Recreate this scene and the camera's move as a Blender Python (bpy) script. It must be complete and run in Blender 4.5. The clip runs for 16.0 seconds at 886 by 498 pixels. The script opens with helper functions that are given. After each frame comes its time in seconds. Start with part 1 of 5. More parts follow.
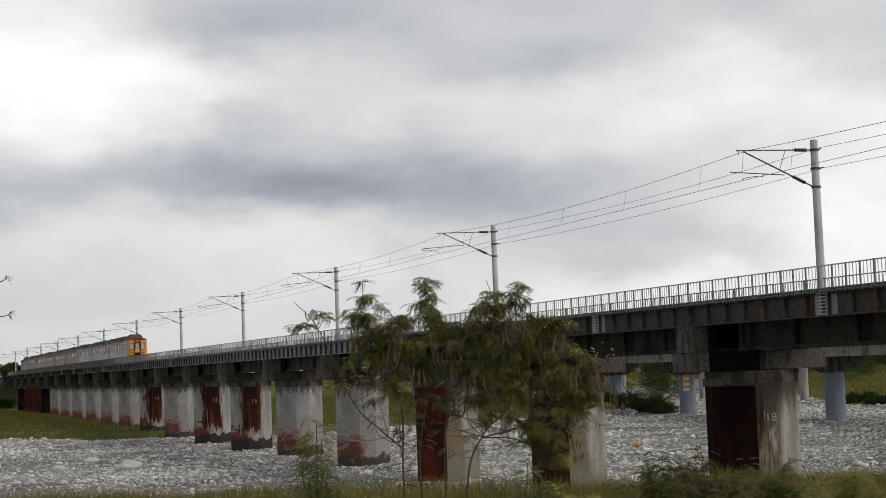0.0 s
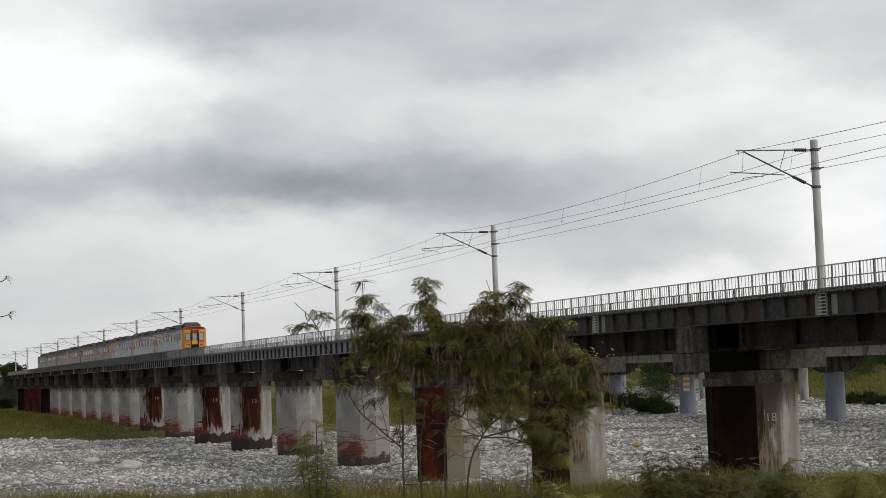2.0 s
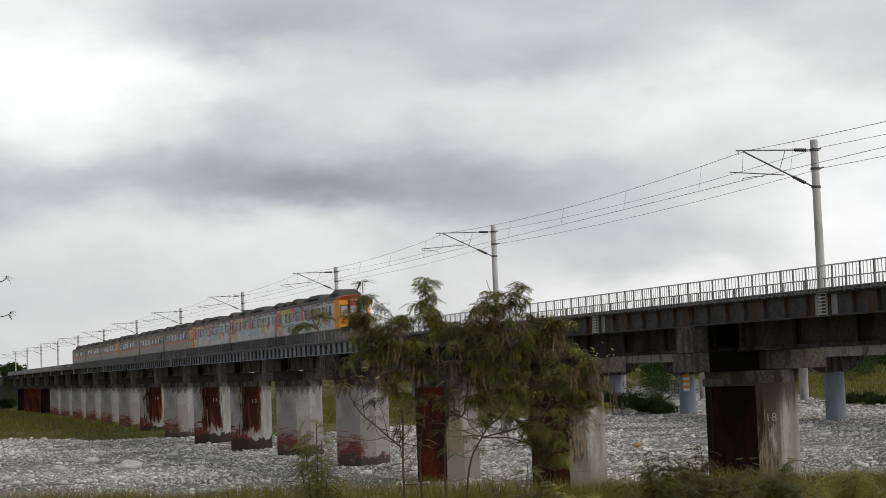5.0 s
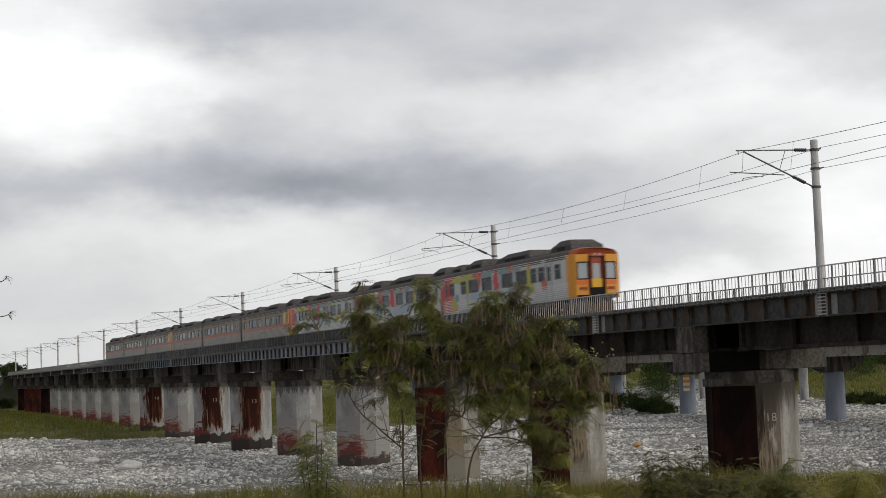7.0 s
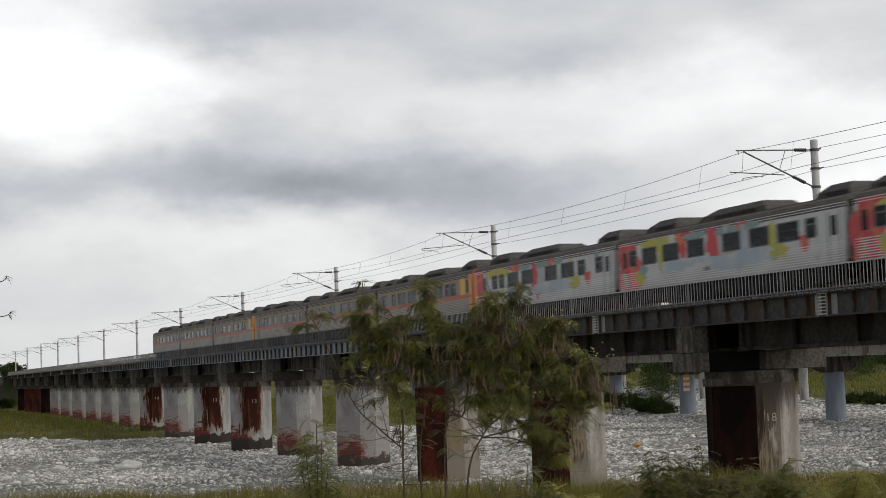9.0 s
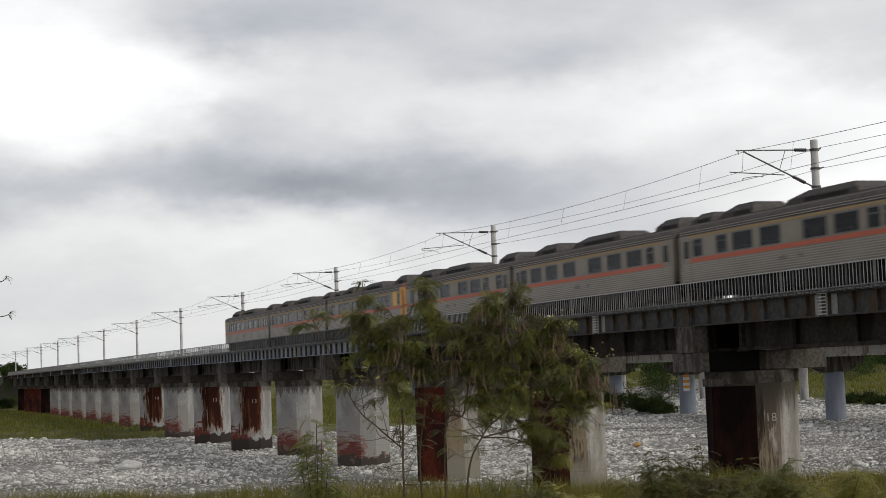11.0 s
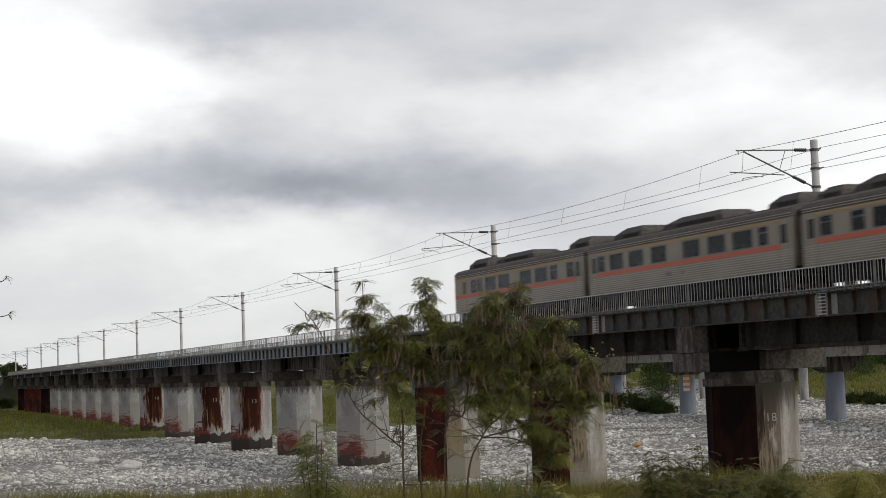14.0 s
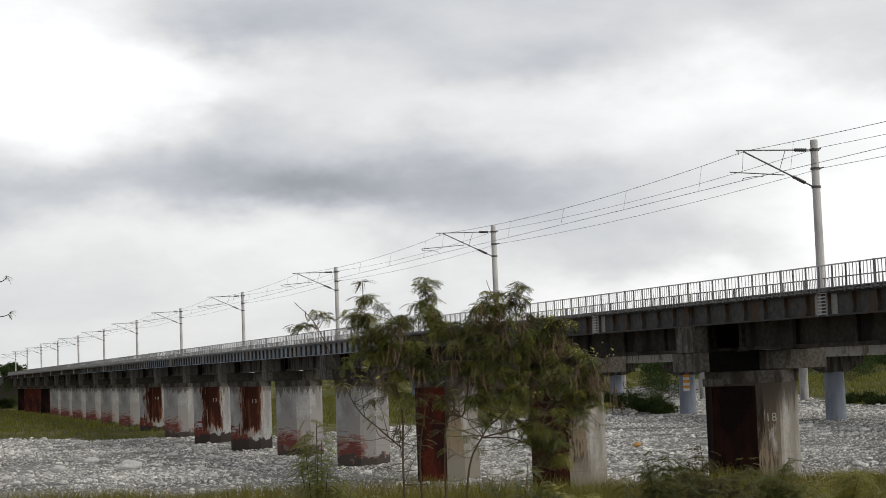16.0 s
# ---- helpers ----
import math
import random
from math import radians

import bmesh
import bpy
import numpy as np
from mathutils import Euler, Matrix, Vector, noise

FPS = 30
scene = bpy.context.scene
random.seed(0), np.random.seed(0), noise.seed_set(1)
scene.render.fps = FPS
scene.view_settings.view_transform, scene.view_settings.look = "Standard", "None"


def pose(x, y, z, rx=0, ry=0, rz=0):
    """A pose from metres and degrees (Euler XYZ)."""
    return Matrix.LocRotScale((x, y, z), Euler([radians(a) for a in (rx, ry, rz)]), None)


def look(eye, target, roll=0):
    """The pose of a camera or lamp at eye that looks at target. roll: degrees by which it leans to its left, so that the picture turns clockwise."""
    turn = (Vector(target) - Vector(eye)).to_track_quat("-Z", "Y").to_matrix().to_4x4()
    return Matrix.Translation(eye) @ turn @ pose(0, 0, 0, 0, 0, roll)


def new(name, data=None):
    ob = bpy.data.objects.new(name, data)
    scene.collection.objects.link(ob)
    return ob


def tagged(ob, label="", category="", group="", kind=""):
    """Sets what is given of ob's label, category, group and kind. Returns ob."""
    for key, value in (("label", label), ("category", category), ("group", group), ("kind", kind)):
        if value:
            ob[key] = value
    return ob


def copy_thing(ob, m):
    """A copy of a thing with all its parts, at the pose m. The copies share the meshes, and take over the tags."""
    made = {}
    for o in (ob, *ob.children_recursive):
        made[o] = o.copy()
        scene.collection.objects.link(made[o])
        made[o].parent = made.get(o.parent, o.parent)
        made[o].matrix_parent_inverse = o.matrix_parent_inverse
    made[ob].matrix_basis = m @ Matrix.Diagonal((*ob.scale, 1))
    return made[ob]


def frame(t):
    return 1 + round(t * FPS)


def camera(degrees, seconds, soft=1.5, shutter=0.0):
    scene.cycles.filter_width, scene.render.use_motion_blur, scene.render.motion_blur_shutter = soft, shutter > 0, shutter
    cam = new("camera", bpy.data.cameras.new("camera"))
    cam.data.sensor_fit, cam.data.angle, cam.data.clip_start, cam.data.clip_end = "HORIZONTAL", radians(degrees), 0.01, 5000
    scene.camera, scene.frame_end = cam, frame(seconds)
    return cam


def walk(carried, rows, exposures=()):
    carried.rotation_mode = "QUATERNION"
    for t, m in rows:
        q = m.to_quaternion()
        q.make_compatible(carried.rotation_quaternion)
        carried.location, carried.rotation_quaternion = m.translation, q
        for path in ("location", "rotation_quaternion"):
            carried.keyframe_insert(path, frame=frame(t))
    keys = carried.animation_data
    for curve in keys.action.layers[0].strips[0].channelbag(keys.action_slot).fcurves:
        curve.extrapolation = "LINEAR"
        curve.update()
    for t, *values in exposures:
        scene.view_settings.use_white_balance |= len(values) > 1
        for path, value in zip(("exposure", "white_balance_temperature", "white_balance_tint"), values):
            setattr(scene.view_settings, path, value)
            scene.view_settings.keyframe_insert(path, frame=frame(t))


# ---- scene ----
# ---------- camera: stands still on the levee with a long lens ----------
EYE = Vector((0.0, 0.0, 6.2))
AHEAD = Vector((-0.94132555, 0.3295935, 0.07262465))
cam = camera(30.404, 16.0, soft=0.9, shutter=0.5)
STAND = look(EYE, EYE + AHEAD * 50, -2.189)
walk(cam, [(0, STAND), (16, STAND)], exposures=[(0, -0.08), (4, -0.07), (9, 0.03), (16, 0.10)])

# plan: x along the railway, y across it away from the camera, z up
D = 35.77            # track centre line
RAIL = 8.55          # top of rail
PITCH = 20.05        # pier to pier
X0 = -62.45          # the pier that bears the number 18
BED = -1.2           # river bed
LAST = 19            # left abutment, counted in piers from X0


# ---------- world and sun ----------
def build_world():
    w = bpy.data.worlds.new("overcast")
    scene.world = w
    w.use_nodes = True
    nt = w.node_tree
    nt.nodes.clear()
    N, L = nt.nodes, nt.links

    def math_node(op, a, b=None, c=None):
        n = N.new("ShaderNodeMath")
        n.operation = op
        for k, v in enumerate((a, b, c)):
            if v is None:
                continue
            if isinstance(v, (int, float)):
                n.inputs[k].default_value = v
            else:
                L.new(v, n.inputs[k])
        return n.outputs[0]

    co = N.new("ShaderNodeTexCoord").outputs["Generated"]

    def dot(v):
        n = N.new("ShaderNodeVectorMath")
        n.operation = "DOT_PRODUCT"
        L.new(co, n.inputs[0])
        n.inputs[1].default_value = v
        return n.outputs["Value"]

    ahead = Vector((AHEAD.x, AHEAD.y, 0)).normalized()
    left = Vector((0, 0, 1)).cross(ahead)
    az = math_node("ARCTAN2", dot(left), dot(ahead))
    el = math_node("ARCSINE", dot((0, 0, 1)))

    def noise_tex(scale, detail, rough, stretch):
        m = N.new("ShaderNodeMapping")
        m.inputs["Scale"].default_value = stretch
        L.new(co, m.inputs["Vector"])
        n = N.new("ShaderNodeTexNoise")
        n.inputs["Scale"].default_value = scale
        n.inputs["Detail"].default_value = detail
        n.inputs["Roughness"].default_value = rough
        L.new(m.outputs[0], n.inputs["Vector"])
        return math_node("SUBTRACT", n.outputs["Fac"], 0.5)

    warp = noise_tex(9.0, 5, 0.55, (1, 1, 1.8))
    warp2 = noise_tex(12.0, 5, 0.55, (1.3, 1, 2.2))
    wisps = noise_tex(6.0, 7, 0.55, (1, 1, 3.0))
    az2 = math_node("MULTIPLY_ADD", warp, 0.12, az)
    el2 = math_node("MULTIPLY_ADD", warp2, 0.052, el)
    tufts = noise_tex(22.0, 6, 0.6, (1, 1, 2.4))
    total = math_node("MULTIPLY_ADD", tufts, 0.16, math_node("MULTIPLY_ADD", wisps, CLOUD_WISP, CLOUD_BASE))
    high = N.new("ShaderNodeMapRange")                      # dims the unseen sky overhead to cut the light on the ground
    high.interpolation_type = "SMOOTHSTEP"
    high.inputs["From Min"].default_value, high.inputs["From Max"].default_value = 0.27, 0.85
    L.new(el, high.inputs["Value"])
    total = math_node("MULTIPLY_ADD", high.outputs[0], -0.42, total)
    glow = math_node("MAXIMUM", dot(Vector((0.72, 0.60, 0.35)).normalized()), 0.0)   # thinner cloud before the sun
    total = math_node("MULTIPLY_ADD", math_node("MULTIPLY", glow, glow), 0.45, total)
    total = math_node("MULTIPLY_ADD", dot(Vector((0.30, 0.95, 0.0))), 0.36, total)      # dims unseen sky behind the camera, brightens it beyond the bridge, darkening near faces

    def bell(v, centre, width):
        d = math_node("MULTIPLY", math_node("SUBTRACT", v, centre), 1 / width)
        return math_node("EXPONENT", math_node("MULTIPLY", math_node("MULTIPLY", d, d), -1.0))
    across = [bell(az2, -0.30 + 0.075 * i, 0.062) for i in range(9)]
    for j, row in enumerate(CLOUDS):
        part_sum = 0.0
        for bump, weight in zip(across, row):
            part_sum = math_node("MULTIPLY_ADD", bump, weight, part_sum)
        total = math_node("MULTIPLY_ADD", bell(el2, 0.015 + 0.0245 * j, 0.0205), part_sum, total)
    ramp = N.new("ShaderNodeValToRGB")
    e = ramp.color_ramp.elements
    e[0].position, e[0].color = 0.0, (0.19, 0.20, 0.23, 1)
    e[1].position, e[1].color = 1.0, (1.0, 1.0, 1.0, 1)
    for pos, col in ((0.35, (0.460, 0.476, 0.512, 1)), (0.62, (0.690, 0.694, 0.696, 1))):
        k = e.new(pos)
        k.color = col
    L.new(total, ramp.inputs["Fac"])
    sky = N.new("ShaderNodeTexSky")
    sky.sky_type = "NISHITA"
    sky.sun_disc = False
    sky.sun_elevation, sky.sun_rotation = radians(37), radians(50)
    bg1, bg2 = N.new("ShaderNodeBackground"), N.new("ShaderNodeBackground")
    L.new(sky.outputs[0], bg1.inputs[0])
    bg1.inputs[1].default_value = 0.10
    L.new(ramp.outputs[0], bg2.inputs[0])
    bg2.inputs[1].default_value = 1.08
    mix = N.new("ShaderNodeMixShader")
    mix.inputs[0].default_value = 0.96
    L.new(bg1.outputs[0], mix.inputs[1])
    L.new(bg2.outputs[0], mix.inputs[2])
    out = N.new("ShaderNodeOutputWorld")
    L.new(mix.outputs[0], out.inputs[0])


# cloud cover: rows rise from the horizon, columns run from the right of the view to the left; thin cloud above 0
CLOUD_BASE, CLOUD_WISP = 0.58, 0.30
CLOUDS = [
    (0.10, 0.15, -0.04, 0.14, -0.01, 0.11, 0.01, 0.05, 0.02),
    (0.06, 0.04, 0.25, 0.11, 0.03, 0.01, 0.06, 0.06, 0.03),
    (0.08, 0.15, -0.24, -0.04, 0.05, 0.08, 0.00, 0.02, 0.06),
    (0.03, 0.14, 0.03, -0.09, -0.15, 0.17, 0.13, 0.14, 0.06),
    (0.04, 0.04, -0.03, -0.18, -0.18, -0.30, -0.13, -0.15, -0.10),
    (0.19, 0.07, 0.09, 0.02, -0.04, -0.02, -0.16, 0.21, 0.01),
    (-0.27, 0.18, 0.11, 0.02, 0.11, -0.01, -0.06, 0.34, 0.02),
    (-0.14, 0.01, -0.03, -0.22, -0.06, 0.02, 0.26, 0.33, 0.25),
    (0.06, -0.18, -0.05, -0.02, -0.05, -0.12, -0.21, 0.25, 0.19),
    (0.02, -0.01, -0.06, -0.12, -0.07, -0.06, -0.01, 0.05, 0.35),
]
build_world()
sun = new("sun", bpy.data.lights.new("sun", "SUN"))
sun.data.energy, sun.data.angle, sun.data.color = 0.7, radians(16), (1.0, 0.95, 0.86)
sun.matrix_world = look((72, 60, 70), (0, 0, 0))


# ---------- materials ----------
def mat(name, base, rough=0.8, metal=0.0, vary=0.25, scale=1.5, fine=18.0, bump=0.15, second=None, cover=0.5, stretch=(1, 1, 1), rand=0.0, **more):
    """A surface with stains at one scale, grain at another, and relief."""
    m = bpy.data.materials.new(name)
    m.use_nodes = True
    nt = m.node_tree
    N, L = nt.nodes, nt.links
    b = N["Principled BSDF"]
    b.inputs["Roughness"].default_value, b.inputs["Metallic"].default_value = rough, metal
    if rough >= 0.55 and not metal > 0.3:
        b.inputs["Specular IOR Level"].default_value = 0.12      # dusty, matt
    for key, value in more.items():
        b.inputs[key.replace("_", " ")].default_value = value
    tc = N.new("ShaderNodeTexCoord")
    mp = N.new("ShaderNodeMapping")
    mp.inputs["Scale"].default_value = stretch
    L.new(tc.outputs["Object"], mp.inputs["Vector"])
    big, small = N.new("ShaderNodeTexNoise"), N.new("ShaderNodeTexNoise")
    big.inputs["Scale"].default_value, big.inputs["Detail"].default_value = scale, 6
    small.inputs["Scale"].default_value, small.inputs["Detail"].default_value = fine, 4
    L.new(mp.outputs[0], big.inputs["Vector"])
    L.new(tc.outputs["Object"], small.inputs["Vector"])
    r1 = N.new("ShaderNodeValToRGB")
    lo = [c * (1 - vary) for c in base]
    hi = [min(1, c * (1 + vary)) for c in base]
    r1.color_ramp.elements[0].position, r1.color_ramp.elements[1].position = 0.3, 0.7
    r1.color_ramp.elements[0].color, r1.color_ramp.elements[1].color = (*lo, 1), (*hi, 1)
    L.new(small.outputs["Fac"], r1.inputs["Fac"])
    col = r1.outputs[0]
    if second:
        r2 = N.new("ShaderNodeValToRGB")
        c0 = 0.62 - 0.3 * cover
        r2.color_ramp.elements[0].position, r2.color_ramp.elements[1].position = c0, c0 + 0.12
        r2.color_ramp.elements[0].color, r2.color_ramp.elements[1].color = (0, 0, 0, 1), (1, 1, 1, 1)
        L.new(big.outputs["Fac"], r2.inputs["Fac"])
        mx = N.new("ShaderNodeMix")
        mx.data_type = "RGBA"
        L.new(r2.outputs[0], mx.inputs["Factor"])
        L.new(col, mx.inputs["A"])
        mx.inputs["B"].default_value = (*second, 1)
        col = mx.outputs["Result"]
    if rand:
        info = N.new("ShaderNodeObjectInfo" if rand > 0 else "ShaderNodeNewGeometry")
        hs = N.new("ShaderNodeHueSaturation")
        rr = N.new("ShaderNodeMapRange")
        rr.inputs["To Min"].default_value, rr.inputs["To Max"].default_value = 1 - abs(rand), 1 + abs(rand)
        L.new(info.outputs["Random" if rand > 0 else "Random Per Island"], rr.inputs["Value"])
        L.new(rr.outputs[0], hs.inputs["Value"])
        L.new(col, hs.inputs["Color"])
        col = hs.outputs[0]
    L.new(col, b.inputs["Base Color"])
    if bump:
        bp = N.new("ShaderNodeBump")
        bp.inputs["Strength"].default_value, bp.inputs["Distance"].default_value = bump, 0.03
        L.new(small.outputs["Fac"], bp.inputs["Height"])
        L.new(bp.outputs[0], b.inputs["Normal"])
    return m


CONCRETE = mat("weathered_concrete", (0.36, 0.335, 0.30), 0.9, vary=0.2, scale=1.1, fine=7, second=(0.17, 0.13, 0.095), cover=0.42, stretch=(1.3, 1.3, 0.22), bump=0.4)
PALE = mat("pale_concrete", (0.42, 0.41, 0.395), 0.9, vary=0.15, scale=0.9, fine=5, second=(0.30, 0.285, 0.275), cover=0.42, stretch=(1, 1, 0.3), bump=0.25)
# grimy concrete, toned darker still to carry the shade under the deck
DIRTY_SHADED = mat("dirty_shaded_concrete", (0.064, 0.055, 0.046), 0.9, vary=0.3, scale=0.8, fine=6, second=(0.030, 0.025, 0.021), cover=0.5, stretch=(1, 1, 0.3), bump=0.3)
# near-black tone that paints the deep shade between girders and over the piers
SHADE_BLACK = mat("shade_black_concrete", (0.007, 0.006, 0.005), 0.95, vary=0.3, scale=0.8, fine=6, second=(0.02, 0.016, 0.013), cover=0.25, stretch=(1, 1, 0.3), bump=0.3)
STEEL_DARK = mat("dark_painted_steel", (0.07, 0.068, 0.064), 0.6, 0.1, vary=0.3, scale=0.7, fine=5, second=(0.085, 0.05, 0.028), cover=0.36, stretch=(1, 1, 0.6))
STEEL_BLUE = mat("blue_grey_painted_steel", (0.30, 0.335, 0.37), 0.55, 0.1, vary=0.2, scale=0.8, fine=5, second=(0.20, 0.22, 0.24), cover=0.4, stretch=(1, 1, 0.4))
RUST = mat("rusty_steel_plate", (0.008, 0.0035, 0.003), 0.85, 0.0, vary=0.4, scale=1.2, fine=8, second=(0.024, 0.008, 0.005), cover=0.35, stretch=(1, 1, 0.3), bump=0.4)
RUST_BROWN = mat("brown_rusted_steel_plate", (0.032, 0.012, 0.008), 0.85, vary=0.5, scale=1.2, fine=8, second=(0.06, 0.02, 0.011), cover=0.4, stretch=(1, 1, 0.3), bump=0.4)
RUST_RED = mat("red_primed_steel_plate", (0.10, 0.022, 0.012), 0.8, vary=0.35, scale=1.0, fine=7, second=(0.035, 0.012, 0.009), cover=0.5, stretch=(1, 1, 0.3))
GALV = mat("galvanised_steel", (0.58, 0.57, 0.55), 0.6, 0.1, vary=0.15, bump=0.05)
GALV_MID = mat("weathered_galvanised_steel", (0.34, 0.325, 0.30), 0.6, 0.1, vary=0.2, bump=0.05)
GALV_DULL = mat("dull_galvanised_steel", (0.20, 0.197, 0.19), 0.6, 0.3, vary=0.2, bump=0.05)
RAILSTEEL = mat("rail_steel", (0.16, 0.11, 0.08), 0.5, 0.7, vary=0.3)
POLE = mat("spun_concrete", (0.62, 0.60, 0.57), 0.85, vary=0.08, second=(0.42, 0.41, 0.40), cover=0.3, stretch=(1, 1, 0.2))
WIRE = mat("catenary_wire", (0.24, 0.24, 0.245), 0.6, 0.4, bump=0)
INSULATOR = mat("brown_insulator", (0.07, 0.06, 0.06), 0.3, bump=0)
HEAD = mat("streaked_concrete", (0.125, 0.112, 0.096), 0.9, vary=0.4, scale=1.5, fine=7, second=(0.058, 0.049, 0.040), cover=0.5, stretch=(1.5, 1.5, 0.3), bump=0.4)
PAINT_BLUE = mat("blue_grey_column_paint", (0.24, 0.265, 0.31), 0.7, vary=0.08, second=(0.20, 0.22, 0.255), cover=0.4, stretch=(1, 1, 0.3))
FADED = mat("faded_white_paint", (0.40, 0.38, 0.345), 0.8, vary=0.2, bump=0)
SIGN_WHITE = mat("white_sign_paint", (0.75, 0.74, 0.70), 0.6, bump=0)
SIGN_ORANGE = mat("orange_sign_paint", (0.75, 0.33, 0.06), 0.6, bump=0)
BALLAST = mat("ballast", (0.16, 0.15, 0.14), 0.95, vary=0.5, fine=12, bump=0.8)
GRAVEL = mat("river_gravel", (0.225, 0.214, 0.194), 0.95, vary=0.6, scale=0.12, fine=7.0, second=(0.125, 0.119, 0.108), cover=0.4, bump=1.0)
TURF = mat("turf", (0.085, 0.085, 0.022), 0.95, vary=0.4, scale=0.2, fine=3.0, second=(0.15, 0.14, 0.055), cover=0.4, bump=0.6)
STONE = mat("river_stone", (0.58, 0.56, 0.515), 0.85, vary=0.2, scale=2, fine=9, bump=0.3, rand=-0.55)
BOULDER = mat("pale_boulder", (0.62, 0.60, 0.56), 0.85, vary=0.2, scale=2, fine=9, bump=0.4)
SOIL = mat("bank_soil", (0.07, 0.062, 0.05), 0.95, vary=0.4, scale=0.5, fine=5, second=(0.05, 0.065, 0.025), cover=0.5, bump=0.6)
STAINLESS = mat("brushed_stainless", (0.31, 0.262, 0.205), 0.45, 0.35, vary=0.06, scale=0.5, fine=3, second=(0.23, 0.195, 0.15), cover=0.35, stretch=(0.3, 1, 1), bump=0.04)
SILVER = mat("silver_livery_film", (0.62, 0.605, 0.58), 0.45, 0.1, vary=0.05, scale=0.5, fine=3, second=(0.47, 0.44, 0.40), cover=0.4, stretch=(0.3, 1, 1), bump=0.03)
ROOF = mat("grimy_roof", (0.15, 0.135, 0.12), 0.8, 0.1, vary=0.25, scale=0.8, fine=6)
UNIT = mat("dark_roof_unit", (0.10, 0.09, 0.082), 0.7, 0.1, vary=0.3, scale=1.0, fine=5)
UNDER = mat("black_underframe", (0.02, 0.019, 0.018), 0.85, vary=0.3)
PLOUGH = mat("dusty_brown_steel", (0.10, 0.062, 0.034), 0.85, vary=0.3)
ORANGE = mat("orange_cab_paint", (0.76, 0.33, 0.035), 0.4, vary=0.06, bump=0.02)
ORANGE_DEEP = mat("deep_orange_paint", (0.36, 0.065, 0.02), 0.4, vary=0.08, bump=0.02)
BROW = mat("red_brown_brow_paint", (0.40, 0.09, 0.035), 0.5, vary=0.2, bump=0.02)
YELLOW = mat("yellow_cab_paint", (0.85, 0.46, 0.02), 0.4, vary=0.06, bump=0.02)
STRIPE = mat("orange_waist_stripe", (0.62, 0.115, 0.045), 0.45, vary=0.1, bump=0.02)
GASKET = mat("dark_window_rubber", (0.06, 0.035, 0.02), 0.7, vary=0.2, bump=0)
FACE_STRIPE = mat("orange_red_face_stripe", (0.80, 0.17, 0.03), 0.45, vary=0.1, bump=0.02)
GANGWAY = mat("dark_brown_gangway_rubber", (0.085, 0.03, 0.016), 0.8, vary=0.3)
LAMP = mat("pale_lamp_glass", (0.62, 0.40, 0.34), 0.2, vary=0.1, bump=0)
TAN = mat("tan_letterboard", (0.42, 0.27, 0.10), 0.5, vary=0.12, bump=0.02)
RED = mat("red_livery_film", (0.66, 0.045, 0.055), 0.45, vary=0.15, second=(0.70, 0.20, 0.06), cover=0.3, scale=1.5, bump=0.02)
LIME = mat("yellow_green_livery_film", (0.55, 0.48, 0.05), 0.45, vary=0.15, second=(0.42, 0.46, 0.10), cover=0.4, bump=0.02)
SKYBLUE = mat("pale_blue_livery_film", (0.42, 0.50, 0.55), 0.45, vary=0.12, scale=1.2, second=(0.56, 0.57, 0.56), cover=0.5, bump=0.02)
TEAL = mat("grey_green_livery_film", (0.25, 0.36, 0.34), 0.45, vary=0.15, bump=0.02)
GLASS = mat("tinted_glass", (0.20, 0.205, 0.205), 0.05, vary=0.05, bump=0, Transmission_Weight=0.97, IOR=1.2)
GLASS_DARK = mat("dark_tinted_glass", (0.03, 0.033, 0.033), 0.08, vary=0.05, bump=0, Transmission_Weight=0.6, IOR=1.2)
# both rib colours are paler than the body, painting highlights along the corrugation
RIB = mat("highlight_stainless_rib", (0.40, 0.355, 0.295), 0.4, 0.3, vary=0.08, bump=0.03)
SHEEN = mat("highlight_silver_rib", (0.70, 0.69, 0.665), 0.35, 0.2, vary=0.08, bump=0.03)
# pale base colour paints the sky's reflection in the cab windows
SCREEN = mat("sky_toned_cab_glass", (0.50, 0.53, 0.55), 0.08, vary=0.05, bump=0, Transmission_Weight=0.2, IOR=1.45)
WHITE = mat("white_headrest_cloth", (0.75, 0.74, 0.72), 0.9, bump=0)
SEAT = mat("dark_blue_seat_cloth", (0.05, 0.06, 0.09), 0.9)
LINING = mat("brown_interior_lining", (0.10, 0.09, 0.075), 0.8)


